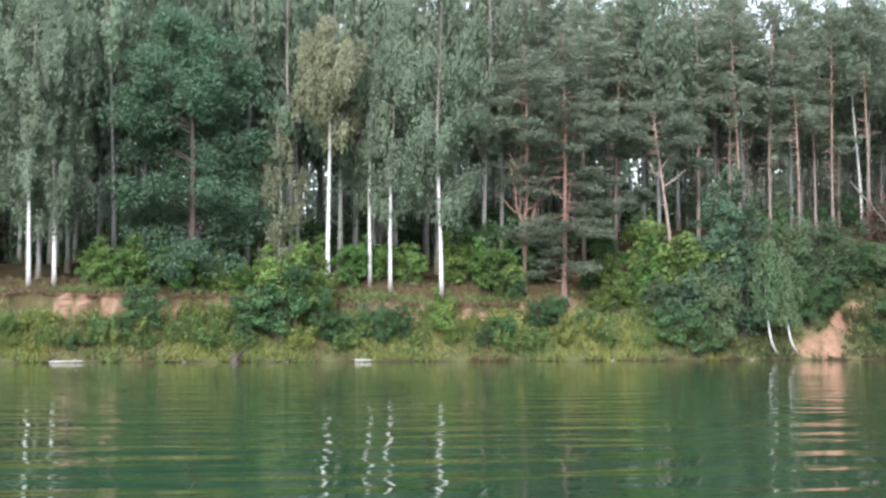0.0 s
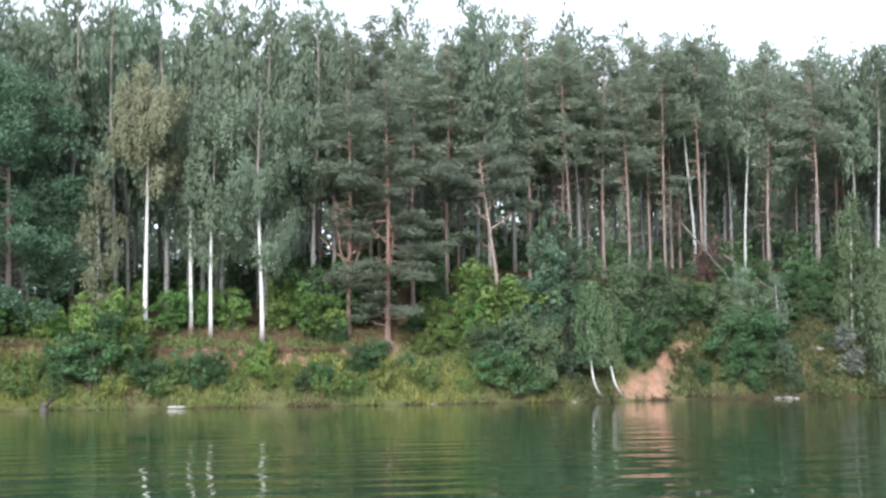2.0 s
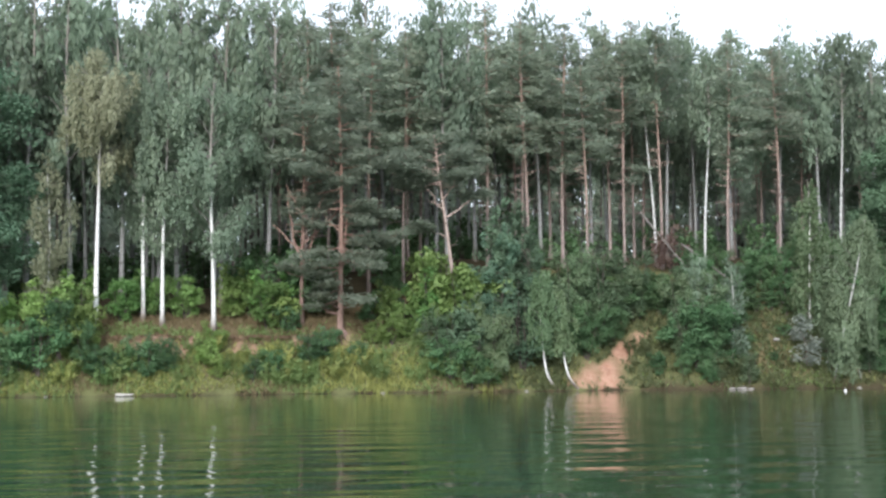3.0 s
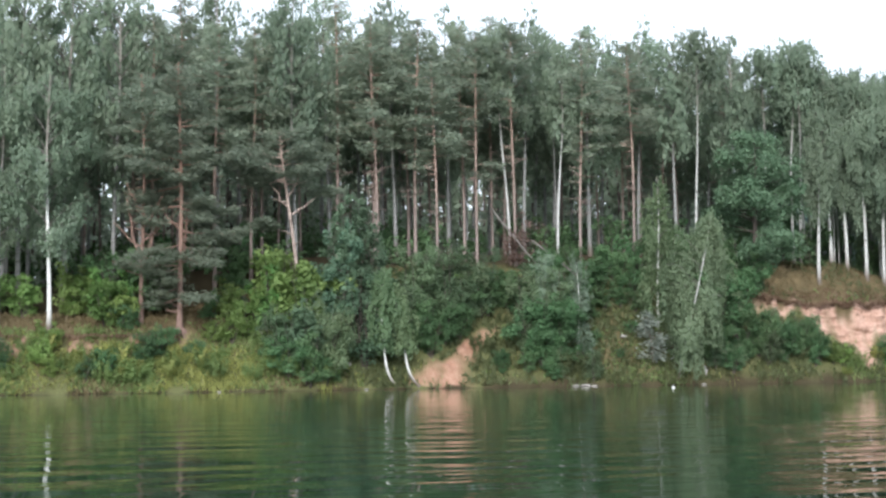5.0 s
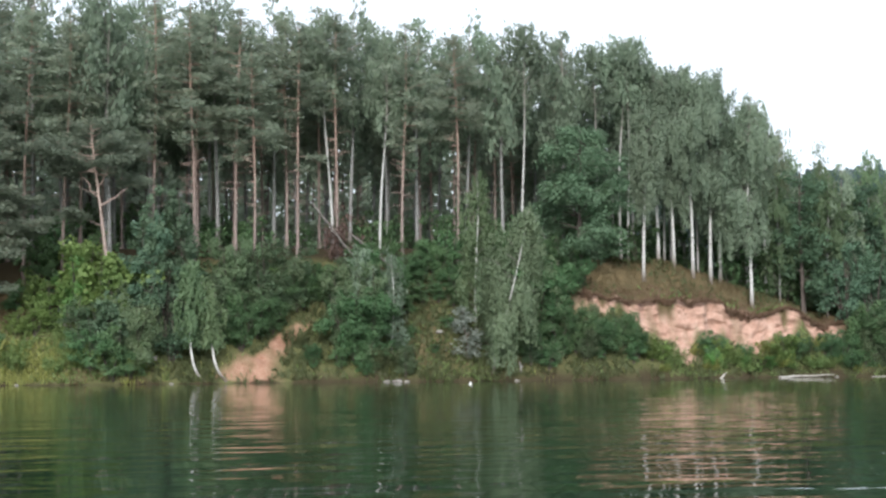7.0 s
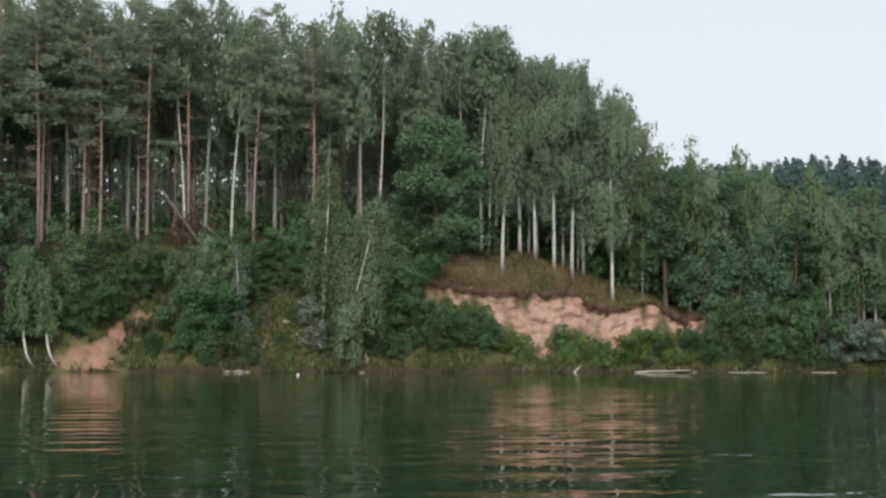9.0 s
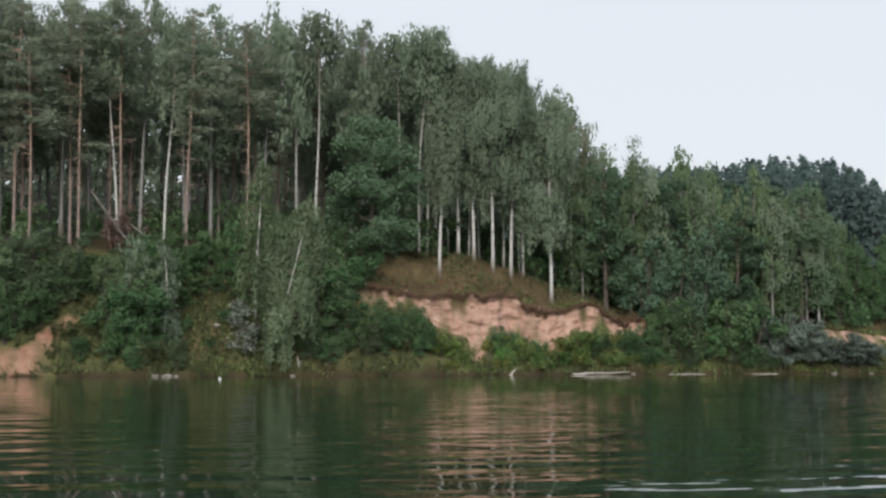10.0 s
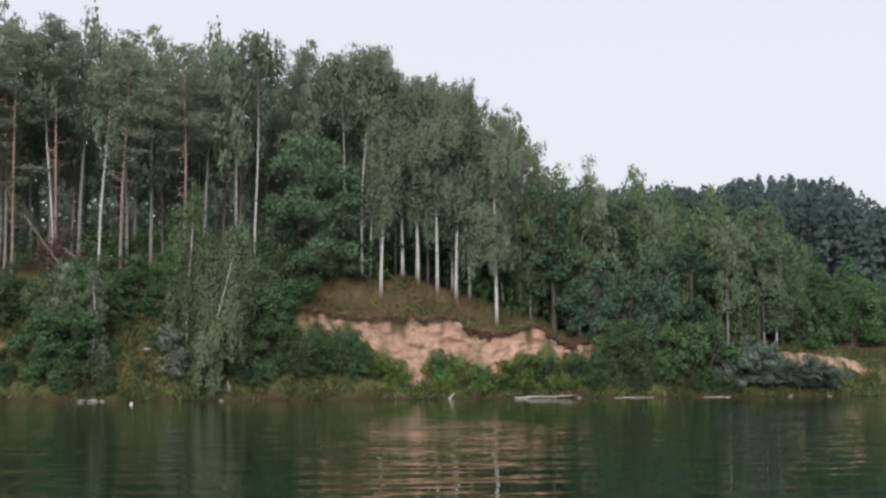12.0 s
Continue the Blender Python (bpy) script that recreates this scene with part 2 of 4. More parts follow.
# ---- mesh helpers ----
class Shape:
    """Collects tubes and leaf blades as four-cornered faces."""

    def __init__(self):
        self.v, self.f, self.n = [], [], 0

    def add(self, verts, faces):
        self.v.append(np.asarray(verts, float))
        self.f.append(np.asarray(faces, int) + self.n)
        self.n += len(verts)

    def tube(self, pts, radii, sides=7):
        pts, radii = np.asarray(pts, float), np.asarray(radii, float)
        d = np.gradient(pts, axis=0)
        d /= np.linalg.norm(d, axis=1)[:, None] + 1e-9
        ref = np.where(np.abs(d[:, 2:3]) > 0.9, [[1.0, 0, 0]], [[0, 0, 1.0]])
        a = np.cross(d, ref)
        a /= np.linalg.norm(a, axis=1)[:, None] + 1e-9
        b = np.cross(d, a)
        ang = np.arange(sides) * 2 * np.pi / sides
        ring = pts[:, None] + radii[:, None, None] * (np.cos(ang)[None, :, None] * a[:, None] + np.sin(ang)[None, :, None] * b[:, None])
        k = len(pts)
        i, j = np.meshgrid(np.arange(k - 1), np.arange(sides), indexing="ij")
        q = np.stack([i * sides + j, i * sides + (j + 1) % sides, (i + 1) * sides + (j + 1) % sides, (i + 1) * sides + j], -1).reshape(-1, 4)
        self.add(ring.reshape(-1, 3), q)

    def blades(self, c, u, s, length, width, fold=0.2):
        """Pointed, slightly folded blades at c, along u, across s."""
        u = u / (np.linalg.norm(u, axis=1)[:, None] + 1e-9)
        s = s - u * (s * u).sum(1)[:, None]
        s = s / (np.linalg.norm(s, axis=1)[:, None] + 1e-9)
        nn = np.cross(u, s)
        ln, wd = np.broadcast_to(length, len(c))[:, None], np.broadcast_to(width, len(c))[:, None]
        quad = np.stack([c - u * ln / 2, c + s * wd / 2 + nn * wd * fold, c + u * ln / 2, c - s * wd / 2 + nn * wd * fold], 1)
        self.add(quad.reshape(-1, 3), np.arange(4 * len(c)).reshape(-1, 4))

    def mesh(self, name, material, smooth=False):
        me = bpy.data.meshes.new(name)
        v, f = np.concatenate(self.v), np.concatenate(self.f)
        me.vertices.add(len(v))
        me.vertices.foreach_set("co", v.astype(np.float32).ravel())
        me.loops.add(f.size)
        me.loops.foreach_set("vertex_index", f.astype(np.int32).ravel())
        me.polygons.add(len(f))
        me.polygons.foreach_set("loop_start", np.arange(0, f.size, 4, dtype=np.int32))
        me.polygons.foreach_set("loop_total", np.full(len(f), 4, dtype=np.int32))
        me.update(calc_edges=True)
        if smooth:
            me.polygons.foreach_set("use_smooth", np.ones(len(f), bool))
        me.materials.append(material)
        return me


def part(name, shape, material, parent, label="", smooth=False):
    ob = new(name, shape.mesh(name, material, smooth))
    ob.parent = parent
    return tagged(ob, label)


def unit(rng, n):
    v = rng.normal(size=(n, 3))
    return v / np.linalg.norm(v, axis=1)[:, None]


# ---- lie of the land: shore line and bank profile along x ----
KX = [-400, -60, -30, -17, -3, 6, 15, 20, 25, 31, 38, 46, 50, 55, 58, 62, 65.5, 69, 80, 88, 110, 500]
SHORE = [104, 104.6, 104.8, 104.7, 104.8, 105, 105.2, 105.2, 105, 104.6, 104.4, 105.0, 105.5, 106.2, 106.6, 107.3, 107.7, 108, 108.6, 109, 110, 125]
D1 = [3, 2.6, 2.6, 2.3, 2.4, 2, 1.8, 0.6, 1.5, 1.5, 1.6, 4.0, 3.55, 2.8, 2.7, 2.3, 2.5, 2.3, 1.5, 2.2, 2, 2]
Z1 = [2.8, 2.9, 2.9, 3.0, 3.0, 2.6, 1.9, 0.5, 1.6, 1.8, 1.8, 6.1, 5.3, 3.5, 3.1, 2.4, 3.3, 2.9, 1.3, 2.6, 0.8, 1]
D2 = [3.4, 3.0, 3.0, 2.6, 2.9, 4.2, 4.4, 4.0, 4.0, 4.4, 4.4, 4.2, 3.8, 3.4, 3.3, 2.95, 2.95, 2.75, 3.0, 2.8, 4, 4]
Z2 = [4.5, 4.9, 4.8, 4.1, 4.1, 4.6, 4.6, 4.3, 4.6, 6.2, 6.4, 6.9, 6.5, 6.5, 6.3, 5.8, 5.8, 4.8, 2.8, 3.8, 1.7, 2]
D3 = [6, 5.5, 5.5, 5.0, 5.5, 7, 8, 8, 8, 6.5, 7, 7, 7.4, 7.6, 7.2, 6.5, 6.7, 7, 8, 8, 9, 10]
Z3 = [5.4, 5.6, 5.5, 5.3, 5.5, 7.6, 9.0, 9.2, 9.4, 9.0, 9.6, 9.2, 9.6, 9.6, 8.8, 7.4, 6.6, 5.6, 4.4, 4.8, 4.2, 4]
D4 = [30, 16, 16, 16, 16, 14, 14, 14, 14, 14, 14, 14, 14, 14, 14, 14, 15, 16, 18, 18, 22, 30]
Z4 = [7, 7.5, 7.5, 8, 9, 10.5, 11, 11, 11, 11, 11, 10.8, 10.6, 10.4, 9.8, 8.8, 7.8, 7, 6, 6, 6, 6]


def wobble(x, y, s, seed=0.0):
    """A smooth uneven value between about -1 and 1."""
    x, y = np.asarray(x, float) * s + seed, np.asarray(y, float) * s - seed
    return (np.sin(x * 1.3 + 1.7 * np.sin(y * 0.9)) + np.sin(x * 2.9 - y * 1.1 + 2) * 0.5 + np.sin(y * 2.3 + x * 0.7 + 4) * 0.5) / 2


def shore(x):
    return np.interp(x, KX, SHORE) + 0.25 * wobble(x, 0, 0.5) + 0.12 * wobble(x, 3, 1.9)


def edge_shift(x, d):
    """How far the bank's edges wander to and fro."""
    return (0.30 * wobble(x, 0, 0.9, 1) + 0.18 * wobble(x, 2, 2.6, 5)) * np.clip((7 - d) / 3, 0, 1) * np.clip(d - 1, 0, 1)


def smooth_step(a, b, v):
    t = np.clip((v - a) / (b - a), 0, 1)
    return t * t * (3 - 2 * t)


def land(x, y):
    """Height of the ground; the lake lies at 0."""
    x, y = np.asarray(x, float), np.asarray(y, float)
    d = y - shore(x)
    d = d + edge_shift(x, d)
    at = lambda k: np.interp(x, KX, k)  # noqa: E731
    ds = [0 * x - 30, 0 * x, at(D1), at(D2), at(D3), at(D4), 0 * x + 60, 0 * x + 90, 0 * x + 3000]
    far = np.clip((x - 60) / 25, 0, 1)
    zs = [0 * x - 2.5, 0 * x - 0.03, at(Z1), at(Z2), at(Z3), at(Z4), at(Z4) * (1 - far) + 12 * far, 4 + 10 * far, 4 + 0 * x]
    cliff = smooth_step(45, 49, x) * (1 - smooth_step(67, 70, x))   # broken line of the cliff's foot and lip
    zs[2] = zs[2] + cliff * (np.interp(x, [46, 49, 50.6, 53.4, 56, 58.7, 61, 62.2, 63, 66], [0, 0, -0.9, -0.8, -0.2, 0, -0.3, 0.6, 1.3, 0.2]) + 0.2 * wobble(x, 0, 1.6, 9))
    zs[3] = zs[3] + cliff * (np.interp(x, [45, 48.4, 50, 54, 58, 59.2, 62, 64.4, 67], [-0.3, -0.3, -0.4, -0.2, -0.2, -0.75, -0.6, -0.1, -0.9]) + 0.12 * wobble(x, 0, 1.3, 4) + 0.12 * wobble(x, 0, 3.6, 1))
    z = np.zeros_like(d)
    for a, b, za, zb in zip(ds[:-1], ds[1:], zs[:-1], zs[1:]):
        inside = (d >= a) & (d < b)
        z = np.where(inside, za + (zb - za) * (d - a) / (b - a), z)
    return z + 0.12 * wobble(x, y, 0.8, 2) * np.clip(d / 3, 0, 1)


def bare(x, y):
    """Where the sand lies open, 0 to 1: the broken edges of the bank."""
    d = y - shore(x) + 0.25 * wobble(x, y * 0.5, 1.7, 3)
    lo, hi = np.interp(x, KX, D1), np.interp(x, KX, D2)
    on = smooth_step(lo - 0.25, lo + 0.1, d) * (1 - smooth_step(hi - 0.1, hi + 0.25, d))
    left = smooth_step(-70, -60, x) * (1 - smooth_step(-1, 1.5, x)) * np.clip(0.1 + 0.8 * wobble(x, 0, 0.45, 7) + 0.8 * wobble(x, y, 1.3, 2) + 0.8 * wobble(x, y * 2, 3.7, 5), 0, 0.8)
    cliff = smooth_step(44, 47, x) * (1 - smooth_step(69, 71, x)) * np.clip(1.15 + 0.5 * wobble(x, y, 0.8, 6) + 0.35 * wobble(x, y, 2.3, 1), 0, 1)
    far = smooth_step(84, 86, x) * (1 - smooth_step(94, 98, x)) * np.clip(0.75 + 0.6 * wobble(x, y, 0.9, 2) + 0.5 * wobble(x, y, 2.4, 3), 0, 1)
    run = [0.2, 1.2, 1.85, 2.4, 3.1, 3.9, 4.6]
    middle = np.interp(d, run, [18.6, 19.1, 20.0, 20.9, 22.2, 23.3, 23.9]) + 0.3 * wobble(x, y, 1.6, 3)
    chute = np.exp(-(((x - middle) / np.interp(d, run, [2.4, 1.9, 1.4, 1.1, 0.9, 0.7, 0.4])) ** 4)) * smooth_step(0.1, 0.35, d) * (1 - smooth_step(3.6, 4.2, d)) * np.clip(0.85 + 0.4 * wobble(x, y, 1.9, 8), 0, 0.95)
    tongue = (np.exp(-(((x - 54.2) / 0.85) ** 2)) * smooth_step(0.8, 1.4, d) + np.exp(-(((x - 60.9) / 1.3) ** 2)) * smooth_step(1.3, 1.9, d)) * (1 - smooth_step(hi - 0.1, hi + 0.2, d))
    tongue = tongue + 0.6 * np.exp(-(((x - 79.6) / 0.8) ** 2)) * smooth_step(1.5, 2.0, d) * (1 - smooth_step(2.8, 3.2, d))
    tongue = tongue + 0.22 * smooth_step(25, 27, x) * (1 - smooth_step(35, 37, x)) * smooth_step(4.3, 4.5, d) * (1 - smooth_step(4.8, 5.1, d)) * np.clip(0.5 + wobble(x, y, 1.1, 4), 0, 1)
    return np.clip(np.maximum(np.maximum(on * np.maximum(np.maximum(left, cliff), far), chute), tongue), 0, 1)


def build_ground():
    xs = np.unique(np.concatenate([np.linspace(-400, -60, 40), np.linspace(-60, 110, 680), np.linspace(110, 500, 50)]))
    knots = [0 * xs, np.interp(xs, KX, D1), np.interp(xs, KX, D2), np.interp(xs, KX, D3), np.interp(xs, KX, D4)]
    cols = [0 * xs + v for v in (-30, -10, -3, -1, -0.5, -0.2)]
    for (a, b), n in zip(zip(knots[:-1], knots[1:]), (20, 36, 18, 20)):
        cols += [a + (b - a) * k / n for k in range(n)]
    cols += [knots[-1] + v for v in np.linspace(0, 24, 14)] + [0 * xs + v for v in (48, 60, 75, 90, 130, 200, 400, 800, 1500, 2900)]
    Dd = np.stack(cols, 1)
    X = np.repeat(xs[:, None], Dd.shape[1], 1)
    Dd = Dd - edge_shift(X, Dd)
    Y = Dd + shore(X)
    Z = land(X, Y)
    open_sand = bare(X, Y)
    rough = np.zeros_like(X)
    for i, j in zip(*np.nonzero(open_sand > 0.03)):
        p = Vector((X[i, j], 0, Z[i, j]))
        rough[i, j] = 0.45 * noise.noise(Vector((p.x * 0.5, 3, p.z * 0.4))) + 0.34 * noise.noise(Vector((p.x * 1.2, 9, p.z * 1.5))) + 0.24 * noise.noise(Vector((p.x * 2.8, 5, p.z * 2.6))) + 0.16 * noise.noise(p * 5.0)
    Y = Y + open_sand * rough * np.clip(Dd - 0.4, 0, 1)
    lip = np.exp(-(((Dd + edge_shift(X, Dd) - np.interp(X, KX, D2)) / 0.16) ** 2)) * np.clip((np.interp(X, KX, Z2) - np.interp(X, KX, Z1) - 0.8) / 1.0, 0, 1) * (np.interp(X, KX, D2) - np.interp(X, KX, D1) < 1.0)
    Y = Y - 0.14 * lip * (0.7 + 0.6 * wobble(X, 0, 3.0, 4))
    ds = np.arange(Dd.shape[1])
    s = Shape()
    i, j = np.meshgrid(np.arange(len(xs) - 1), np.arange(len(ds) - 1), indexing="ij")
    k = len(ds)
    s.add(np.stack([X, Y, Z], -1).reshape(-1, 3), np.stack([i * k + j, (i + 1) * k + j, (i + 1) * k + j + 1, i * k + j + 1], -1).reshape(-1, 4))
    me = s.mesh("ground", SOIL, True)
    hi, d3 = np.interp(X, KX, D2), np.interp(X, KX, D3)
    dry = smooth_step(hi - 0.4, hi + 0.2, Dd) * (1 - smooth_step(d3 + 2, d3 + 5, Dd))
    dry = dry * (1 - 0.85 * smooth_step(6, 12, X) * (1 - smooth_step(43, 46, X)))
    mid = smooth_step(24, 30, X) * (1 - smooth_step(44, 48, X)) * smooth_step(0.6, 1.2, Dd) * np.clip(0.4 + 0.8 * wobble(X, Y, 0.6), 0, 0.8)
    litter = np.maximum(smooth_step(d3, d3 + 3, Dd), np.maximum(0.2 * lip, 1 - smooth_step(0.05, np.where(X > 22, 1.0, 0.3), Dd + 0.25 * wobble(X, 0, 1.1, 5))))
    reddish = np.maximum(smooth_step(14, 16, X) * (1 - smooth_step(25, 27, X)), 0.5 * (1 - smooth_step(0, 4, X)))   # redder, darker sand left of the cliff, tree shade included in the tone
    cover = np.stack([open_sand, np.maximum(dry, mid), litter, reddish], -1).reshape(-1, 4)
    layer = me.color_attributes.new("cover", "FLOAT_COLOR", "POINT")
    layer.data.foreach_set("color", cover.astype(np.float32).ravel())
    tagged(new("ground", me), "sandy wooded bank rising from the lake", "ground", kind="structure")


build_ground()

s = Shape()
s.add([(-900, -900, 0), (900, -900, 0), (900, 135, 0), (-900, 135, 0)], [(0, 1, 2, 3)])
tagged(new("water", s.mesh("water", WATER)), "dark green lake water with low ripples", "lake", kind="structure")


# ---- plants ----
def trunk_line(rng, h, lean=(0.0, 0.0), bend=0.25, n=12):
    t = np.linspace(0, 1, n)
    ph = rng.uniform(0, 6.28, 2)
    x = lean[0] * t + bend * (np.sin(t * 5 + ph[0]) - np.sin(ph[0])) * t
    y = lean[1] * t + bend * (np.sin(t * 4 + ph[1]) - np.sin(ph[1])) * t
    return np.stack([x, y, t * h], 1)


def on_line(line, z):
    return np.stack([np.interp(z, line[:, 2], line[:, 0]), np.interp(z, line[:, 2], line[:, 1]), z], -1)


def stem(shape, rng, line, r0, h, flare=1.35, top=0.12, sides=8):
    t = line[:, 2] / h
    r = r0 * ((1 - t) * (1 - top) + top)
    r[0] *= flare
    pts = np.concatenate([[line[0] - [0, 0, 0.5]], line])
    shape.tube(pts, np.concatenate([[r[0] * 1.1], r]), sides)


def rooted(name, label, category, group):
    return tagged(new(name), label, category, group)


def birch(seed, h, radius, base, label, leaf=None, r0=0.17, lean=(0, 0), limbs=34, droop=1.0, density=1.0, size=1.0, bend=0.25, group="trees of the bank", bark_of=None, foot=0.0, open_side=False):
    """A birch: white stem, rising limbs, hanging strands of small leaves."""
    rng = np.random.default_rng(seed)
    tree = rooted("birch_tree", label, "birch", group)
    wood, crown, twigs = Shape(), Shape(), Shape()
    line = trunk_line(rng, h, lean, bend, 34 if foot else 18)
    line[:, 0] += foot * np.exp(-line[:, 2] / 0.8)
    stem(wood, rng, line, r0, h)
    C, A = [], []
    for k in range(limbs):
        u = (k + rng.uniform(0, 1)) / limbs
        z0 = h * (base * 0.85 + (0.97 - base * 0.85) * u)
        a = (rng.uniform(0.25, 1.9) if rng.random() < 0.7 else rng.uniform(1.9, 3.0) if u > 0.25 else rng.uniform(3.4, 6.0)) if open_side else rng.uniform(0, 6.28)
        env = radius * (0.30 + 0.85 * math.sin(math.pi * min(1, 0.22 + 0.72 * u)) ** 1.1) * rng.uniform(0.55, 1.05)
        if u > 0.8:
            env *= 1.0 - 2.6 * (u - 0.8)
        t = np.linspace(0, 1, 6)
        rise = env * rng.uniform(0.5, 1.0)
        o = on_line(line, np.array([z0]))[0]
        pts = o + np.stack([np.cos(a) * env * t, np.sin(a) * env * t, rise * np.sin(t * 1.9) * 0.9], 1)
        pts[:, 2] = np.minimum(pts[:, 2], h * 1.01)
        twigs.tube(pts, np.linspace(0.045 * r0 / 0.17, 0.012, 6), 3)
        for q in range(max(2, int(env * 2.4))):   # bunches of strands that hang together
            w = rng.uniform(0.25, 1.05)
            hub = np.array([np.interp(w, t, pts[:, i]) for i in range(3)]) + rng.normal(0, 0.2, 3)
            for j in range(3):
                p = hub + rng.normal(0, 0.17, 3)
                ln = rng.uniform(0.7, 2.4) * droop * (0.5 + 0.5 * env / radius)
                m = max(4, int(ln * 10 * density))
                sp = rng.uniform(0, 1, m) ** 0.8
                c = p + np.stack([rng.normal(0, 0.13, m), rng.normal(0, 0.13, m), 0.25 - sp * ln], 1)
                C.append(c)
                A.append(c - (hub - [0, 0, ln * 0.45]))
    C, A = np.concatenate(C), np.concatenate(A)
    U = np.array([0, 0, -1.0]) + 0.55 * unit(rng, len(C))
    N = 0.3 * (C - on_line(line, np.clip(C[:, 2], 0, h))) * [1, 1, 0.3] + 1.2 * A * [1, 1, 0.6] + [0, 0, 0.45] + 0.55 * unit(rng, len(C))
    crown.blades(C, U, np.cross(N, U), rng.uniform(0.22, 0.40, len(C)) * size, rng.uniform(0.09, 0.16, len(C)) * size)
    trunk = part("trunk", wood, bark_of or BARK_BIRCH, tree, smooth=True)
    part("branch", twigs, BARK_GREY, trunk, smooth=True)
    part("crown", crown, leaf or LEAF_BIRCH, tree)
    return tree


def pine(seed, h, radius, base, label, r0=0.17, lean=(0, 0), limbs=26, density=1.0, size=1.0, dead=8, group="trees of the bank", bend=0.2, leaf=None, forks=(), bark_of=None, roots=0, bare_forks=False, droop=0.0):
    """A Scots pine: reddish stem, crooked limbs, flat layered sprays of needles."""
    rng = np.random.default_rng(seed)
    tree = rooted("pine_tree", label, "pine", group)
    wood, crown = Shape(), Shape()
    line = trunk_line(rng, h, lean, bend)
    stem(wood, rng, line, r0, h, top=0.2)
    pieces = []   # roots and thick limbs
    for k in range(roots):   # roots laid bare on the slope
        a, root = -1.57 + (k - roots / 2) * 0.45, Shape()
        root.tube([(0, 0, 0.35), (np.cos(a) * 0.5, np.sin(a) * 0.5, 0.0), (np.cos(a) * 0.75, np.sin(a) * 0.8, -0.6), (np.cos(a) * 0.8, np.sin(a) * 1.0, -1.2)], [0.11, 0.09, 0.06, 0.02], 5)
        pieces.append(("root", root))
    C, F = [], []   # needle places, and the way each spray runs

    def spray(o, a, length, pts, t, n):
        """Flat fans of needles on both sides of a limb."""
        along, across = np.array([np.cos(a), np.sin(a), 0]), np.array([-np.sin(a), np.cos(a), 0])
        for q in range(n):
            w = rng.uniform(0.3, 1.08)
            p = np.array([np.interp(w, t, pts[:, i]) for i in range(3)])
            side = rng.choice([-1.0, 1.0]) * (0.15 + 0.45 * length * (1.15 - 0.75 * w)) * rng.uniform(0.3, 1.0)
            tip = p + across * side + along * abs(side) * rng.uniform(0.3, 0.9) + [0, 0, rng.normal(0.02, 0.07) - 0.10 * abs(side)]
            m = max(6, int(17 * density))
            v = rng.uniform(0.15, 1.1, (m, 1))
            c = p + (tip - p) * v + rng.normal(0, 1, (m, 3)) * [0.27, 0.27, 0.15] + along * rng.uniform(-0.25, 0.25, (m, 1))
            C.append(c)
            F.append(np.broadcast_to((tip - p) / (np.linalg.norm(tip - p) + 1e-6) + along * 0.8, (m, 3)))

    for z0, a, length, rise, r in forks:   # thick crooked limbs
        t, limb = np.linspace(0, 1, 7), Shape()
        o = on_line(line, np.array([z0]))[0]
        pts = o + np.stack([np.cos(a) * length * t, np.sin(a) * length * t, rise * t ** 1.3], 1) + rng.normal(0, 0.06, (7, 3)) * np.minimum(1, t * 3)[:, None]
        limb.tube(pts, np.linspace(r, r * 0.4, 7), 6)
        pieces.append(("limb", limb))
        if not bare_forks:
            for q in range(5):
                b, l2 = a + rng.normal(0, 0.9), rng.uniform(0.8, 1.7)
                sub = pts[-1] + np.stack([np.cos(b) * l2 * t, np.sin(b) * l2 * t, rng.uniform(0, 0.5) * t], 1)
                spray(o, b, l2, sub, t, 12)
    for k in range(limbs + dead):
        if k < limbs:
            u = (k + rng.uniform(0, 1)) / limbs
            z0 = h * (base + (0.98 - base) * u)
            env = radius * (0.35 + 0.75 * math.sin(math.pi * (0.22 + 0.70 * u))) * rng.uniform(0.45, 1.1) * (1 - 0.65 * max(0, u - 0.6) / 0.4)
            up = -0.12 - droop + (0.45 + droop) * u + rng.normal(0, 0.1)
        else:
            z0, env, up = h * rng.uniform(base * 0.45, base), radius * rng.uniform(0.25, 0.6), rng.uniform(-0.25, 0.3)
        a = rng.uniform(0, 6.28)
        t = np.linspace(0, 1, 6)
        o = on_line(line, np.array([z0]))[0]
        kink = rng.normal(0, 0.10, (6, 3)) * t[:, None] * env * 0.5
        pts = o + np.stack([np.cos(a) * env * t, np.sin(a) * env * t, env * (up * t + 0.12 * t * t)], 1) + kink
        wood.tube(pts, np.linspace(0.055 * r0 / 0.17, 0.012, 6), 3)
        if k < limbs:
            spray(o, a, env, pts, t, max(4, int(env * 7.0 * density)))
    C, F = np.concatenate(C), np.concatenate(F)
    U = F + 0.75 * unit(rng, len(C))
    N = np.array([0, 0, 0.42]) + 0.22 * (C - on_line(line, np.clip(C[:, 2], 0, h))) * [1, 1, 0] + 0.75 * unit(rng, len(C))
    crown.blades(C, U, np.cross(N, U), rng.uniform(0.28, 0.50, len(C)) * size, rng.uniform(0.075, 0.125, len(C)) * size, 0.35)
    trunk = part("trunk", wood, bark_of or BARK_PINE, tree, smooth=True)
    for name, piece in pieces:
        part(name, piece, bark_of or BARK_PINE, trunk, smooth=True)
    part("crown", crown, leaf or LEAF_PINE, tree)
    return tree


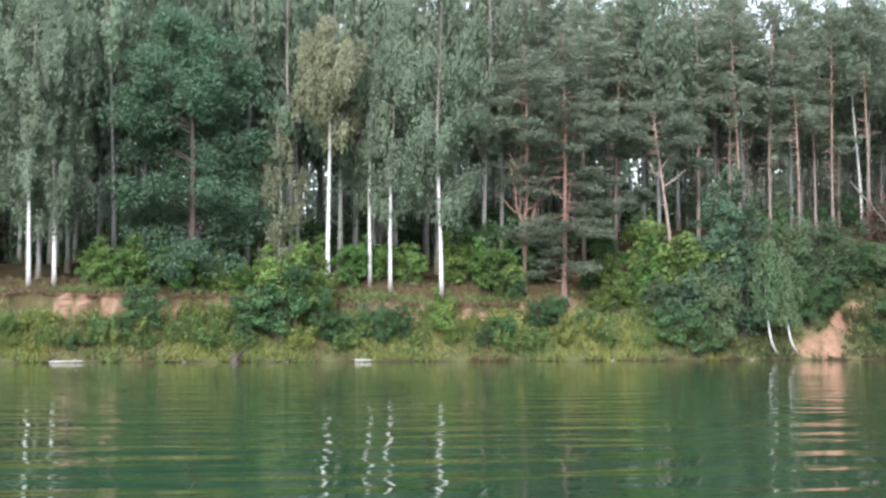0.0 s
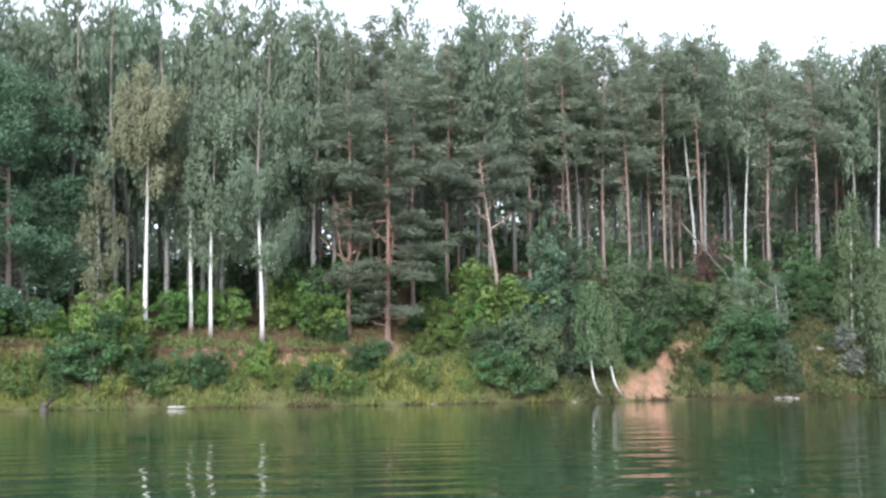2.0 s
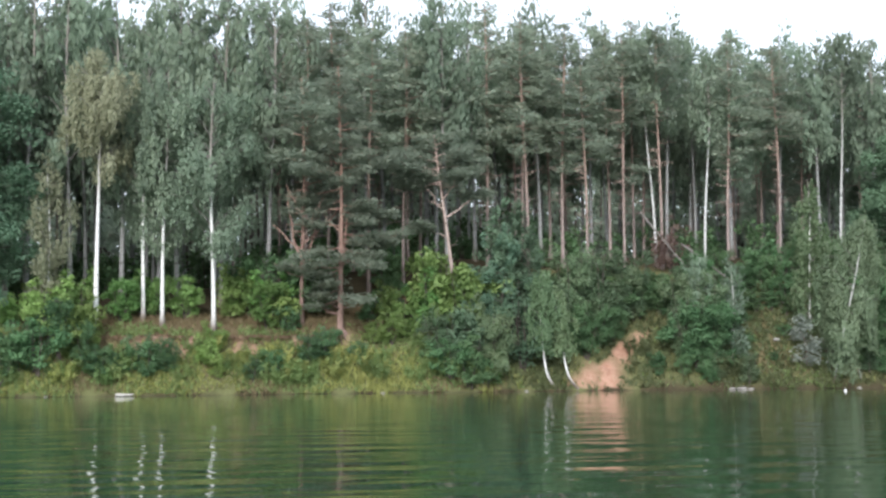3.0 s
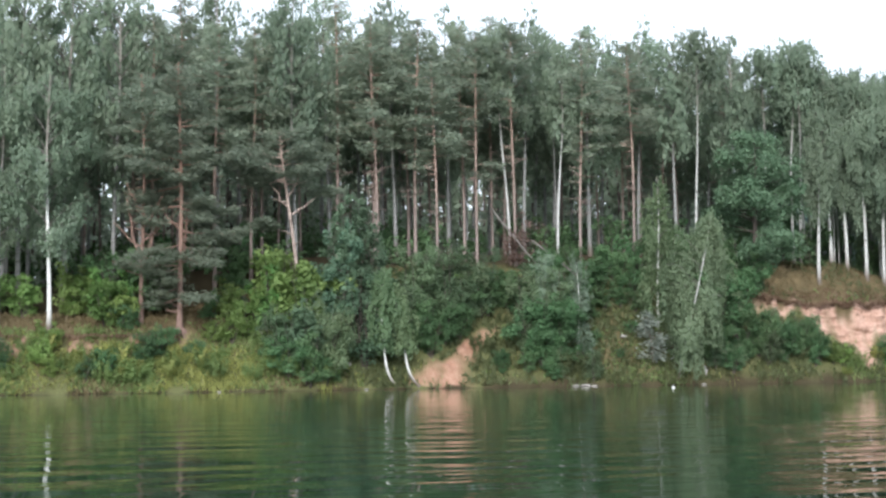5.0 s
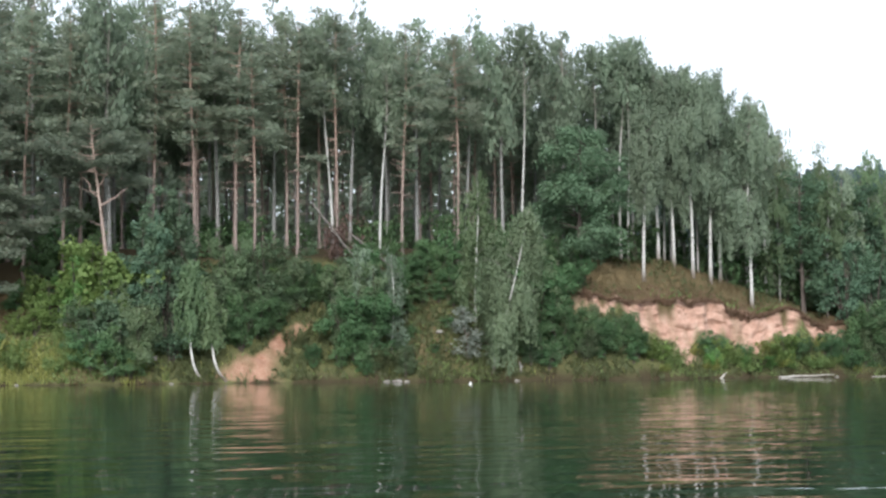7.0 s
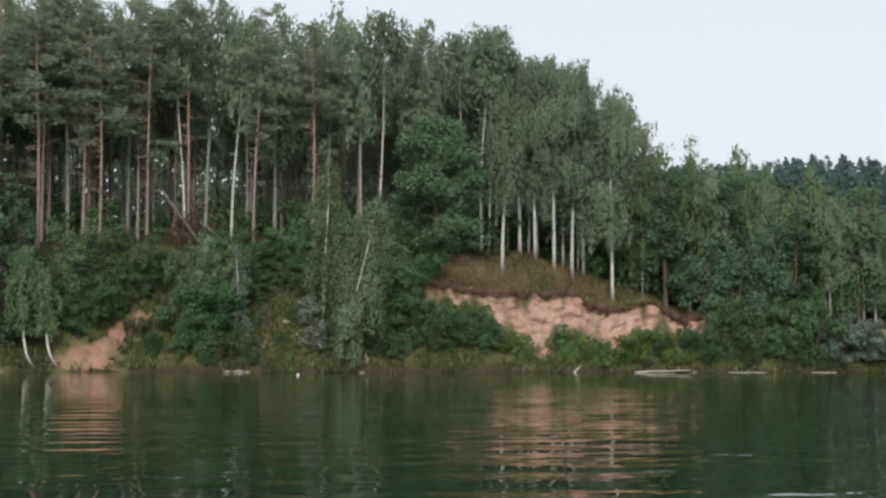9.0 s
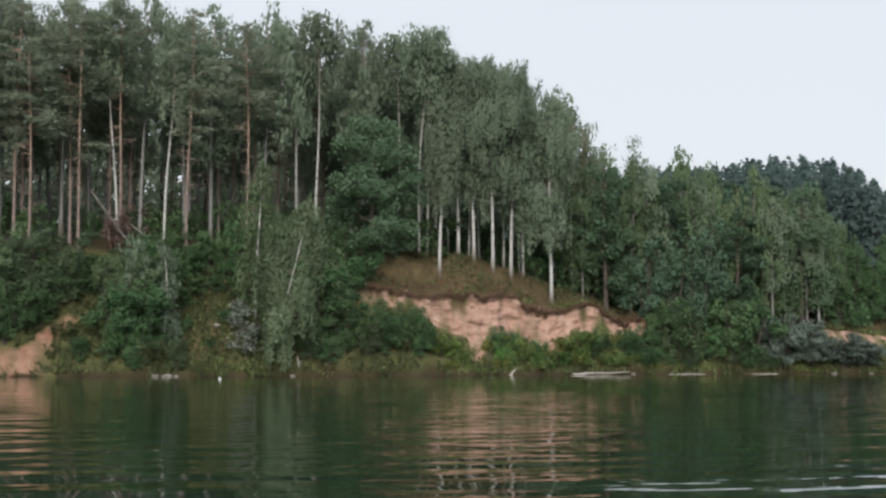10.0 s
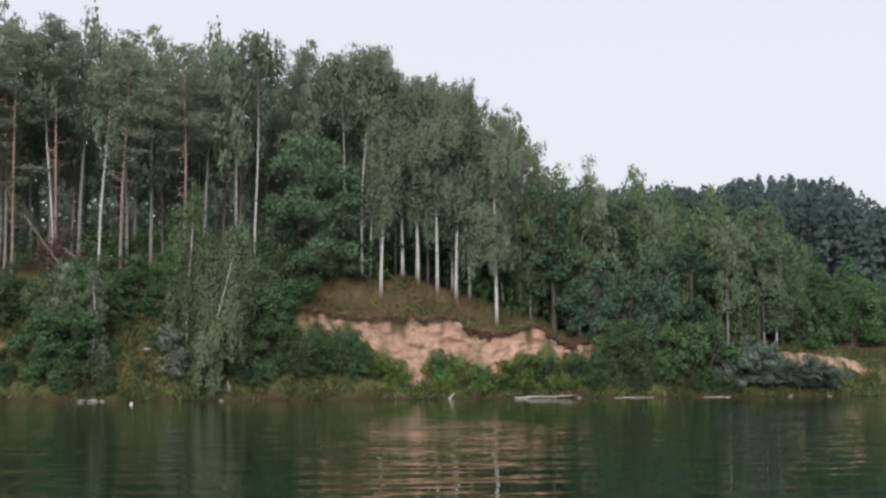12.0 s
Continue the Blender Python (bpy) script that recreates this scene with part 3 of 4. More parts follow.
def leafy(seed, h, radius, base, label, leaf=None, name="oak_tree", category="oak", r0=0.25, limbs=30, clump=0.85, per=70, density=1.0, size=1.0, wood_of=None, lean=(0, 0), group="trees of the bank", stems=1):
    """A broad-leaved tree or bush: stems, limbs and clumps of level leaves with gaps between."""
    rng = np.random.default_rng(seed)
    tree = rooted(name, label, category, group)
    wood, crown = Shape(), Shape()
    C, O = [], []
    for sidx in range(stems):
        hh = h * (1 if sidx == 0 else rng.uniform(0.65, 0.98))
        spread = (0, 0) if stems == 1 else tuple(rng.uniform(-0.55, 0.55, 2) * radius)
        line = trunk_line(rng, hh, (lean[0] + spread[0], lean[1] + spread[1]), 0.15, 12 if stems == 1 else 6)
        if stems > 1:
            line[:, :2] += np.array(spread) * 0.25
        stem(wood, rng, line, r0 / (1 if stems == 1 else 1.6), hh, sides=8 if stems == 1 else 5)
        for k in range(max(4, limbs // stems)):
            u = (k + rng.uniform(0, 1)) / max(4, limbs // stems)
            z0 = hh * (base + (0.95 - base) * u)
            a = rng.uniform(0, 6.28)
            env = radius * (1 if stems == 1 else 0.62) * (0.35 + 0.7 * math.sin(math.pi * (0.18 + 0.72 * u))) * rng.uniform(0.55, 1.12)
            t = np.linspace(0, 1, 5)
            o = on_line(line, np.array([z0]))[0]
            pts = o + np.stack([np.cos(a) * env * t, np.sin(a) * env * t, env * rng.uniform(0.0, 0.5) * t * (1.4 - t)], 1)
            pts[:, 2] = np.minimum(pts[:, 2], hh)
            wood.tube(pts[::2] if stems > 1 else pts, np.linspace(0.06 * r0 / 0.25, 0.012, 3 if stems > 1 else 5), 3)
            for q in range(max(2, int(env / clump * 1.8 * density))):
                w = rng.uniform(0.35, 1.1)
                p = np.array([np.interp(w, t, pts[:, i]) for i in range(3)]) + rng.normal(0, 0.25 if stems == 1 else 0.4, 3) * clump
                m = int(per * rng.uniform(0.6, 1.3))
                off = unit(rng, m) * rng.uniform(0.3, 1, (m, 1)) ** 0.5 * [clump, clump, clump * (0.74 if stems == 1 else 0.85)] * rng.uniform(0.6, 1.15)
                C.append(p + off)
                O.append(off)
    C, O = np.concatenate(C), np.concatenate(O)
    keep = C[:, 2] > 0.05
    C, O = C[keep], O[keep]
    if stems == 1:
        U = O / (np.linalg.norm(O, axis=1)[:, None] + 1e-6) * [1, 1, 0.4] + 0.8 * unit(rng, len(C)) + [0, 0, -0.25]
    else:
        U = unit(rng, len(C)) + 0.5 * O / clump + [0, 0, 0.1]
    sd = np.cross(O / clump + [0, 0, 0.5] + 0.4 * unit(rng, len(C)), U)
    crown.blades(C, U, sd, rng.uniform(0.20, 0.38, len(C)) * size, rng.uniform(0.14, 0.26, len(C)) * size)
    part("trunk" if stems == 1 else "stem", wood, wood_of or BARK_DARK, tree, smooth=True)
    part("crown" if stems == 1 else "foliage", crown, leaf or LEAF_OAK, tree)
    return tree


def stand(ob, x, y, turn=0.0, dz=0.0, s=1.0):
    ob.matrix_basis = Matrix.Translation((x, y, float(land(x, y)) + dz)) @ Matrix.Rotation(radians(turn), 4, "Z") @ Matrix.Diagonal((s, s, s, 1))
    return ob


# ---- trees that stand out along the edge of the bank ----
BIRCH_L = "tall white-stemmed birch with hanging grey-green crown"
stand(birch(1, 21.5, 3.9, 0.22, BIRCH_L, limbs=60), -39.0, 109.0)
stand(birch(2, 21.5, 3.9, 0.20, BIRCH_L, limbs=60), -37.3, 109.5)
stand(leafy(3, 20.3, 5.4, 0.04, "large deep-green oak on the edge of the bank", limbs=88, clump=1.15, per=104, size=0.85, r0=0.3), -27.6, 110.2)
stand(birch(4, 12.3, 1.9, 0.12, "slim young birch with yellow-green leaves", LEAF_OLIVE, r0=0.10, limbs=36, droop=0.7), -21.4, 109.0)
stand(birch(5, 20.4, 3.3, 0.66, "bare-stemmed birch with a pale olive crown", LEAF_OLIVE, r0=0.20, limbs=46, density=1.1, bend=0.12), -17.9, 108.0)
stand(birch(6, 20.0, 2.7, 0.36, BIRCH_L, r0=0.16, limbs=44), -14.6, 110.0)
stand(birch(7, 19.2, 2.7, 0.30, BIRCH_L, r0=0.16, limbs=44), -13.2, 109.0)
stand(birch(8, 18.8, 3.6, 0.32, BIRCH_L, r0=0.18, limbs=50), -9.5, 108.3)
stand(pine(9, 18.5, 3.2, 0.60, "many-limbed pine with red upper stems", limbs=32, dead=24, bark_of=BARK_RED, bare_forks=True, r0=0.18, droop=0.1, forks=[(4.0, 0.2, 1.5, 5.4, 0.13), (4.6, 3.3, 1.2, 4.6, 0.12), (5.5, 2.6, 2.4, 2.0, 0.09), (6.0, 0.1, 2.6, 2.4, 0.09), (7.0, -0.5, 1.9, 2.8, 0.09), (8.2, 2.9, 1.4, 2.2, 0.07), (4.4, -1.2, 1.8, 1.6, 0.08), (3.4, 3.4, 2.2, 1.0, 0.07)]), -3.0, 109.4)
stand(pine(10, 20.0, 3.9, 0.12, "broad dark pine with low boughs and red stem", limbs=66, r0=0.21, dead=6, bark_of=BARK_RED, roots=8, droop=0.22, forks=[(4.6, 0.3, 0.7, 4.6, 0.11), (5.0, 0.3, 2.4, 1.6, 0.09), (7.5, 2.8, 2.0, 2.2, 0.08)]), -0.2, 108.4)
stand(pine(11, 14.2, 3.4, 0.72, "low forked pine with a flat spreading crown", limbs=26, r0=0.18, lean=(-1.6, 0), bend=0.1, dead=4, bark_of=BARK_PALE, forks=[(7.8, 0.1, 2.3, 1.6, 0.085), (8.4, 2.9, 1.7, 2.4, 0.07), (9.2, -1.0, 1.8, 1.6, 0.07), (6.3, 3.0, 1.3, 0.5, 0.05)]), 9.05, 110.3)
stand(birch(12, 8.6, 1.15, 0.40, "young birch with curved white foot at the water", LEAF_BIRCH_GREEN, r0=0.10, lean=(0.3, 0), limbs=34, droop=0.8, foot=1.1, density=1.3), 14.5, 105.3)
stand(birch(13, 7.2, 1.05, 0.40, "young birch with curved white foot at the water", LEAF_BIRCH_GREEN, r0=0.10, lean=(-1.0, 0), limbs=30, droop=0.8, foot=0.8, density=1.3), 16.3, 105.4)
stand(birch(14, 12.4, 2.3, 0.18, "leaning weeping birch at the water's edge", LEAF_WEEPING, r0=0.105, density=1.5, lean=(3.0, 0.2), limbs=72, droop=1.9, bend=0.1, open_side=True, bark_of=BARK_BIRCH_TALL), 37.1, 104.8)
stand(birch(15, 12.4, 1.7, 0.10, "birch with hanging crown behind the leaning one", LEAF_BIRCH_GREEN, limbs=40, r0=0.12, droop=1.2), 36.5, 107.4)
stand(leafy(16, 12.0, 3.9, 0.03, "wide deep-green oak above the sand cliff", leaf=LEAF_MIXED, limbs=64, clump=0.95, per=70, size=0.85), 46.5, 111.4)
for seed, x, y, h, base, r in [(17, 52.2, 111.7, 14.6, 0.50, 1.6), (18, 54.5, 114.0, 17.3, 0.42, 2.6), (19, 55.7, 113.5, 17.2, 0.40, 2.5),
                               (20, 57.2, 113.0, 18.4, 0.36, 2.8), (21, 58.8, 113.0, 18.4, 0.34, 2.6), (22, 61.8, 111.4, 18.0, 0.30, 2.6),
                               (23, 53.2, 116.5, 17.5, 0.35, 2.6), (24, 60.4, 114.5, 18.4, 0.30, 2.8), (27, 63.8, 116.4, 16.8, 0.28, 2.9)]:
    stand(birch(seed, h, r, base, "birch of the grove above the sand cliff", bark_of=BARK_BIRCH_TALL, r0=0.16, limbs=56, droop=1.3), x, y)
stand(birch(26, 14.6, 2.3, 0.62, "sparse birch with a pale bare upper stem", LEAF_OLIVE, bark_of=BARK_BIRCH_TALL, r0=0.13, limbs=26, density=0.7, droop=0.7), 65.2, 115.5)

# ---- pines and birches of the slope, by place ----
PINE_L = "tall Scots pine with bare reddish stem"
pines = [pine(40 + k, 19.0, 2.35, b, PINE_L, r0=0.13, limbs=38, density=0.66, size=1.15, dead=26, droop=0.1, group="pines of the wood") for k, b in enumerate((0.46, 0.55, 0.38, 0.61))]
birches = [birch(50 + k, 19.0, 2.9, b, "tall birch standing in the wood", limbs=32, density=0.38, size=1.45, bark_of=BARK_BIRCH_DIM, group="birches of the wood") for k, b in enumerate((0.4, 0.5, 0.34))]
leafies = [leafy(60 + k, 13.0, 2.9, 0.10, "mixed broad-leaved tree of the wood", LEAF_MIXED, "broadleaf_tree", "tree", limbs=34, per=34, size=1.05, clump=0.7, group="broad-leaved trees of the wood") for k in range(3)]
talls = [birch(57 + k, 19.0, 2.2, 0.68 + 0.06 * k, "tall white birch with a small high crown", limbs=30, density=0.55, size=1.35, r0=0.12, bend=0.45, bark_of=BARK_BIRCH_TALL, group="tall birches of the wood") for k in range(3)]
youngs = [birch(65 + k, 13.0, 2.3, 0.08, "young birch with leaves down to the ground", LEAF_BIRCH_GREEN, r0=0.10, limbs=40, density=0.42, size=1.35, bark_of=BARK_BIRCH_DIM, group="young birches by the bay") for k in range(3)]
bushes = [leafy(70 + k, 4.0, 1.9, 0.05, "bright green undergrowth shrub", LEAF_SHRUB, "shrub", "shrub", r0=0.10, limbs=24, clump=0.52, per=40, size=0.85, stems=6, group="shrubs under the trees") for k in range(3)]
darks = [leafy(80 + k, 4.0, 2.0, 0.05, "dark green bush on the bank", LEAF_BUSH, "bush", "bush", r0=0.10, limbs=26, clump=0.50, per=44, size=0.68, stems=7, group="bushes of the bank") for k in range(3)]
willows = [leafy(90 + k, 6.0, 2.4, 0.04, "dense blue-green willow bush on the bank", LEAF_WILLOW, "willow_bush", "willow", r0=0.12, limbs=46, clump=0.58, per=46, size=0.70, stems=9, group="willows of the bank") for k in range(3)]
sallows = [leafy(93 + k, 6.0, 2.4, 0.04, "mid-green sallow bush on the wooded slope", LEAF_SALLOW, "sallow_bush", "bush", r0=0.12, limbs=46, clump=0.6, per=48, size=0.68, stems=8, group="sallows of the slope") for k in range(3)]
used = set()
dice = random.Random(7)


def again(stock, x, y, h, own, wide=1.0, turn=None):
    """The next free tree of a stock: the first time the original, then copies of it."""
    ob = stock[dice.randrange(len(stock))]
    ob = next((o for o in stock if o.name not in used), ob)
    k = h / own
    m = Matrix.Translation((x, y, float(land(x, y)))) @ Matrix.Rotation(dice.uniform(0, 6.28) if turn is None else turn, 4, "Z") @ Matrix.Diagonal((k * wide, k * wide, k, 1))
    if ob.name in used:
        return copy_thing(ob, m @ Matrix.Diagonal((*(1 / v for v in ob.scale), 1)))
    used.add(ob.name)
    ob.matrix_basis = m
    return ob


def top_of(x):
    """Height of the wood's upper edge along the bank."""
    return float(np.interp(x, [-60, -20, 0, 20, 32, 40, 52, 57, 63, 66, 69, 75], [33.4, 33.4, 33.0, 32.4, 31.8, 31.0, 30.4, 29.8, 27.0, 24.4, 20.5, 16]))


placed = [(-39, 109), (-26.8, 110.2), (-17.9, 108), (-9.5, 108.3), (-3, 111), (-0.2, 108.4), (8.9, 110.5), (46.7, 112)]
for x, y, top in [(5.4, 114, 29), (15.6, 116, 30), (23.6, 114, 29), (26.8, 114, 30), (31.7, 112, 29), (36.6, 113, 28.5), (23.0, 116, 30), (19.9, 112, 26)]:
    again(pines, x, y, top - float(land(x, y)), 19.0)
    placed.append((x, y))
for x, y, top in [(30.1, 113, 28), (26.6, 115, 30), (42.2, 113.6, 29.4), (51.1, 114.0, 29.4), (51.85, 114.3, 28.6), (53.4, 117.0, 28), (54.9, 118.5, 28), (56.5, 117.5, 27.6), (58.0, 119.5, 27.5), (59.7, 117.6, 27), (61.4, 118.4, 26.4), (50.1, 117.5, 29)]:
    again(talls, x, y, top - float(land(x, y)), 19.0)
    placed.append((x, y))
for x, y, top in [(-43, 115, 33), (-33.5, 115, 32), (-23.5, 115, 33.4), (-20.2, 114.2, 32.6), (-16.4, 115, 33.6), (-12.2, 114, 33), (-8.8, 114.6, 33.2), (-5.2, 114.2, 32), (-29.6, 114.6, 32.6)]:
    again(birches, x, y, top - float(land(x, y)), 19.0, 0.95)
    placed.append((x, y))
for x, y, top in [(3.0, 118, 33.5), (8.6, 117, 33.6), (12.2, 119, 33.0), (17.6, 118, 32.8), (22.4, 119.5, 32.2), (28.6, 118, 31.6), (38.6, 117.6, 30.8), (40.9, 114.6, 29.5), (46.8, 116.4, 30.2)]:
    again(birches, x, y, top - float(land(x, y)), 19.0, 0.95)
    placed.append((x, y))
for k in range(1500):
    x, y = dice.uniform(-62, 68), 113 + 25 * dice.random() ** 1.2
    if x > 50 and y < 116:
        continue
    if any((x - a) ** 2 + (y - b) ** 2 < 2.9 ** 2 for a, b in placed) or len(placed) > 222:
        continue
    placed.append((x, y))
    top = top_of(x) - dice.uniform(0, 3.6) + (y - 122) * 0.08
    is_birch = dice.random() < (0.85 if x < -4 or x > 48 else 0.65 if y > 124 else 0.3)
    again(birches if is_birch else pines, x, y, max(8, top - float(land(x, y))), 19.0, dice.uniform(0.85, 1.15))
# lower mixed wood to the right of the grove: first its edge, then the depth
for k in range(12):
    x, y = 65.0 + 2.1 * k + dice.uniform(-0.5, 0.5), 112.6 + dice.uniform(-0.4, 0.8)
    top = float(np.interp(x, [63, 70, 76, 82, 88, 91, 96], [19, 18.5, 17, 16, 16.6, 13, 11])) + dice.uniform(-2.0, 0.5)
    again(youngs if k % 3 != 1 else leafies, x, y, top - float(land(x, y)), 13.0, dice.uniform(0.8, 1.0))
    placed.append((x, y))
for k in range(800):
    x, y = dice.uniform(64, 112), dice.uniform(113, 138)
    if any((x - a) ** 2 + (y - b) ** 2 < 2.9 ** 2 for a, b in placed) or len(placed) > 335:
        continue
    if x > 91 and y < 122:
        continue
    placed.append((x, y))
    top = float(np.interp(x, [63, 66, 70, 75, 82, 88, 91, 100, 125], [21.5, 21.2, 20.6, 19.4, 18.4, 18.8, 15, 12, 10])) + (y - 113) * 0.04 + dice.uniform(-1.8, 0.8)
    again(youngs if dice.random() < 0.5 else leafies, x, y, top - float(land(x, y)), 13.0, dice.uniform(0.85, 1.1))

for x, y, top in [(82.6, 112.0, 15.5), (75.4, 112.4, 17.0), (71.2, 112.6, 18.5), (86.2, 112.4, 15.5)]:
    again(birches, x, y, top - float(land(x, y)), 19.0, 1.0)

# undergrowth along the edge of the wood
for x, y, h in [(-32.2, 109, 3.9), (-19.2, 110, 3.9), (-16.1, 110, 3.5), (-11.5, 111, 3.2), (-8.0, 111, 3.9), (-5.4, 110, 3.9), (-23.7, 109, 2.5), (-30, 110.5, 4),
                (-22, 111, 4), (-13.5, 111.5, 3.4), (8.6, 109, 6.4), (6.2, 109, 4.8), (3.6, 110, 3.2), (-35, 111, 3.0), (5.0, 108.7, 3.4), (9.6, 108.8, 5.0), (21.8, 110.2, 3.2), (-14.8, 111.6, 3.6), (-6.6, 111.4, 3.6), (-25, 108.4, 2.2), (-28.5, 108.6, 2.6), (-33.8, 109.6, 3.2), (7.3, 109.4, 6.2), (-27.2, 109.0, 2.8), (-25.6, 109.2, 3.0), (-9.6, 106.9, 2.4), (-19.6, 106.9, 4.6)]:
    again(bushes, x, y, h, 4.0, 1.0)
for x, y, h in [(-20.4, 106.6, 4.4), (-18.6, 106.6, 3.4), (-15.2, 106.0, 2.5), (-13.4, 106.2, 2.4), (-31.2, 106.8, 3.0), (-34, 106, 2.0), (-1.5, 106.8, 2.4), (1.0, 106.4, 2.0),
                (-4.4, 110.6, 5.6), (-2.0, 110.8, 5.0), (-4.0, 108.4, 2.2), (18.4, 107.4, 3.2), (19.6, 108.4, 3.4), (17.2, 107.6, 4.0), (20.8, 108.8, 3.0), (26.6, 106.6, 5.2), (27.8, 106.2, 4.4), (25.6, 105.9, 1.8), (27.5, 105.8, 3.0), (40.0, 106.0, 3.4), (41.6, 105.9, 3.0), (44.2, 106.4, 3.2), (46.5, 106.4, 3.0), (48.6, 106.6, 3.0), (39.4, 107.4, 5.0), (43.6, 108.4, 4.4), (67.6, 109.4, 2.0), (70.4, 109.8, 4.2), (26.8, 106.6, 3.6), (28.8, 107, 4.4), (45.3, 106.8, 2.4), (47.6, 106.8, 2.8), (43, 106.4, 4.0), 
                (41.5, 107.5, 5), (31, 110, 3.0), (34, 110, 3.0), (29, 110.5, 3.0), (26, 110, 3.2), (39.5, 110, 4.0), (76.6, 109.6, 5.0), (72, 109.6, 5.0), (79, 109.8, 6.0)]:
    again(darks, x, y, h, 4.0, 0.95)
for x, y, h in [(26.4, 107.6, 4.4), (26.6, 108.4, 5.0), (28.4, 107.6, 5.2), (29.2, 107.8, 3.4), (22.0, 110.0, 4.6), (26.8, 109.6, 4.0), (41.8, 108.8, 4.8), (10.4, 106.4, 6.0), (8.2, 106.2, 4.6), (13.4, 107.0, 7.0), (17.6, 109.4, 6.0), (20.5, 109.6, 6.0), (23.4, 110.2, 5.0), (6.8, 106.8, 4.0), (11.0, 106.2, 5.5), (70.5, 111, 7), (73, 111, 9), (75, 111, 10)]:
    again(sallows if 6 < x < 60 and h < 6.5 else willows, x, y, h, 6.0, 0.75 if h > 7 else 1.0)
for x, y, h in [(19.0, 110.2, 5.6), (21.6, 110.0, 5.2), (16.6, 108.4, 5.0), (26.4, 107.2, 4.2), (40.8, 107.2, 5.6), (43.0, 107.6, 5.2), (48.4, 107.0, 2.6), (46.2, 107.6, 2.0), (43.0, 108.2, 3.4)]:
    again(sallows, x, y, h, 6.0, 0.9)
for x, y, h in [(-22.8, 106.3, 3.2), (-21.6, 106.2, 4.0), (-23.8, 105.9, 2.2), (-16.6, 105.9, 2.3), (-14.3, 105.7, 2.2), (-12.6, 105.9, 1.8), (-17.6, 105.8, 2.4), (-35.6, 105.6, 1.5), (-31.6, 106.0, 2.4), (-30.6, 106.4, 2.8), (-6.8, 105.8, 1.7), (-5.2, 106.0, 2.0), (-2.8, 106.4, 2.4), (7.6, 105.8, 3.0), (9.0, 105.7, 3.6), (10.2, 105.6, 2.8)]:
    again(darks, x, y, h, 4.0, 1.15)
for x, y, h in [(-20.9, 107.2, 4.2), (-18.9, 107.0, 3.6), (-10.2, 106.3, 2.2), (-9.2, 105.9, 1.6), (-33.0, 108.8, 3.6), (-30.4, 108.9, 3.2), (-5.4, 109.3, 3.8), (-4.4, 109.1, 3.0), (2.2, 107.8, 2.0), (3.6, 108.2, 2.4)]:
    again(bushes, x, y, h, 4.0, 1.1)
for x, y, h in [(2.0, 109.6, 2.4), (4.2, 111.0, 2.8), (10.8, 110.6, 3.0), (12.6, 110.4, 3.2), (14.8, 111.0, 3.0), (17.0, 111.2, 2.8), (19.4, 111.0, 3.0), (33.4, 110.6, 2.8), (36.0, 110.4, 3.0),
                (38.4, 111.2, 3.4), (41.0, 110.8, 3.6), (43.6, 111.2, 3.2), (24.2, 111.0, 2.6), (22.0, 111.4, 2.6), (23.0, 109.9, 3.0), (25.2, 110.4, 3.0), (27.6, 110.0, 2.8), (30.0, 109.7, 2.6), (32.6, 110.0, 2.6), (35.2, 109.4, 2.4), (28.6, 111.4, 2.6), (31.0, 111.2, 2.6), (44.4, 110.4, 3.6), (46.0, 109.8, 2.6), (40.2, 109.2, 4.0)]:
    again(darks, x, y, h, 4.0, 1.1)
for x, y, h in [(31.4, 108.6, 1.7), (32.6, 108.9, 1.9), (33.8, 108.7, 1.6), (35.0, 108.6, 1.6), (31.2, 107.4, 1.2), (34.4, 107.4, 1.1), (32.9, 106.4, 0.8)]:   # low bushes on the open slope
    again(darks, x, y, h, 4.0, 1.3)
# at the foot of the sand cliff, with gaps where the sand shows
for x, y, h in [(46.8, 106.8, 2.5), (48.3, 107.1, 2.8), (49.7, 107.0, 2.5), (49.0, 106.4, 2.0), (56.2, 107.4, 2.5), (64.0, 108.4, 2.5), (65.2, 108.6, 2.0)]:
    again(darks, x, y, h, 4.0, 0.95)
for x, y, h in [(57.0, 107.6, 2.2), (55.8, 107.0, 1.7), (62.8, 108.1, 2.7), (63.2, 107.9, 1.6), (50.9, 107.0, 2.0), (51.7, 107.2, 1.6), (52.4, 107.5, 1.3), (59.2, 107.6, 1.2), (60.4, 107.7, 1.0), (61.6, 107.9, 1.3)]:
    again(bushes, x, y, h, 4.0, 1.1)


def weed_clump(seed, material):
    """A tuft of tall weeds: upright stalks with narrow leaves."""
    rng = np.random.default_rng(seed)
    tuft = rooted("weed_clump", "tuft of tall green weeds on the bank", "weeds", "weeds of the bank")
    stalks, leaves = Shape(), Shape()
    for k in range(26):
        a, r, h = rng.uniform(0, 6.28), rng.uniform(0, 0.6), rng.uniform(0.55, 1.25)
        foot = np.array([np.cos(a) * r, np.sin(a) * r, -0.1])
        tip = foot + [np.cos(a) * 0.25 + rng.normal(0, 0.1), np.sin(a) * 0.25 + rng.normal(0, 0.1), h]
        stalks.tube([foot, (foot + tip) / 2, tip], [0.012, 0.010, 0.005], 3)
        m = 16
        w = rng.uniform(0.2, 1.05, m)
        leaves.blades(foot + (tip - foot) * w[:, None] + rng.normal(0, 0.06, (m, 3)), unit(rng, m) + [0, 0, 0.5], unit(rng, m), rng.uniform(0.14, 0.30, m), rng.uniform(0.06, 0.12, m))
    part("stem", stalks, material, tuft)
    part("foliage", leaves, material, tuft)
    return tuft


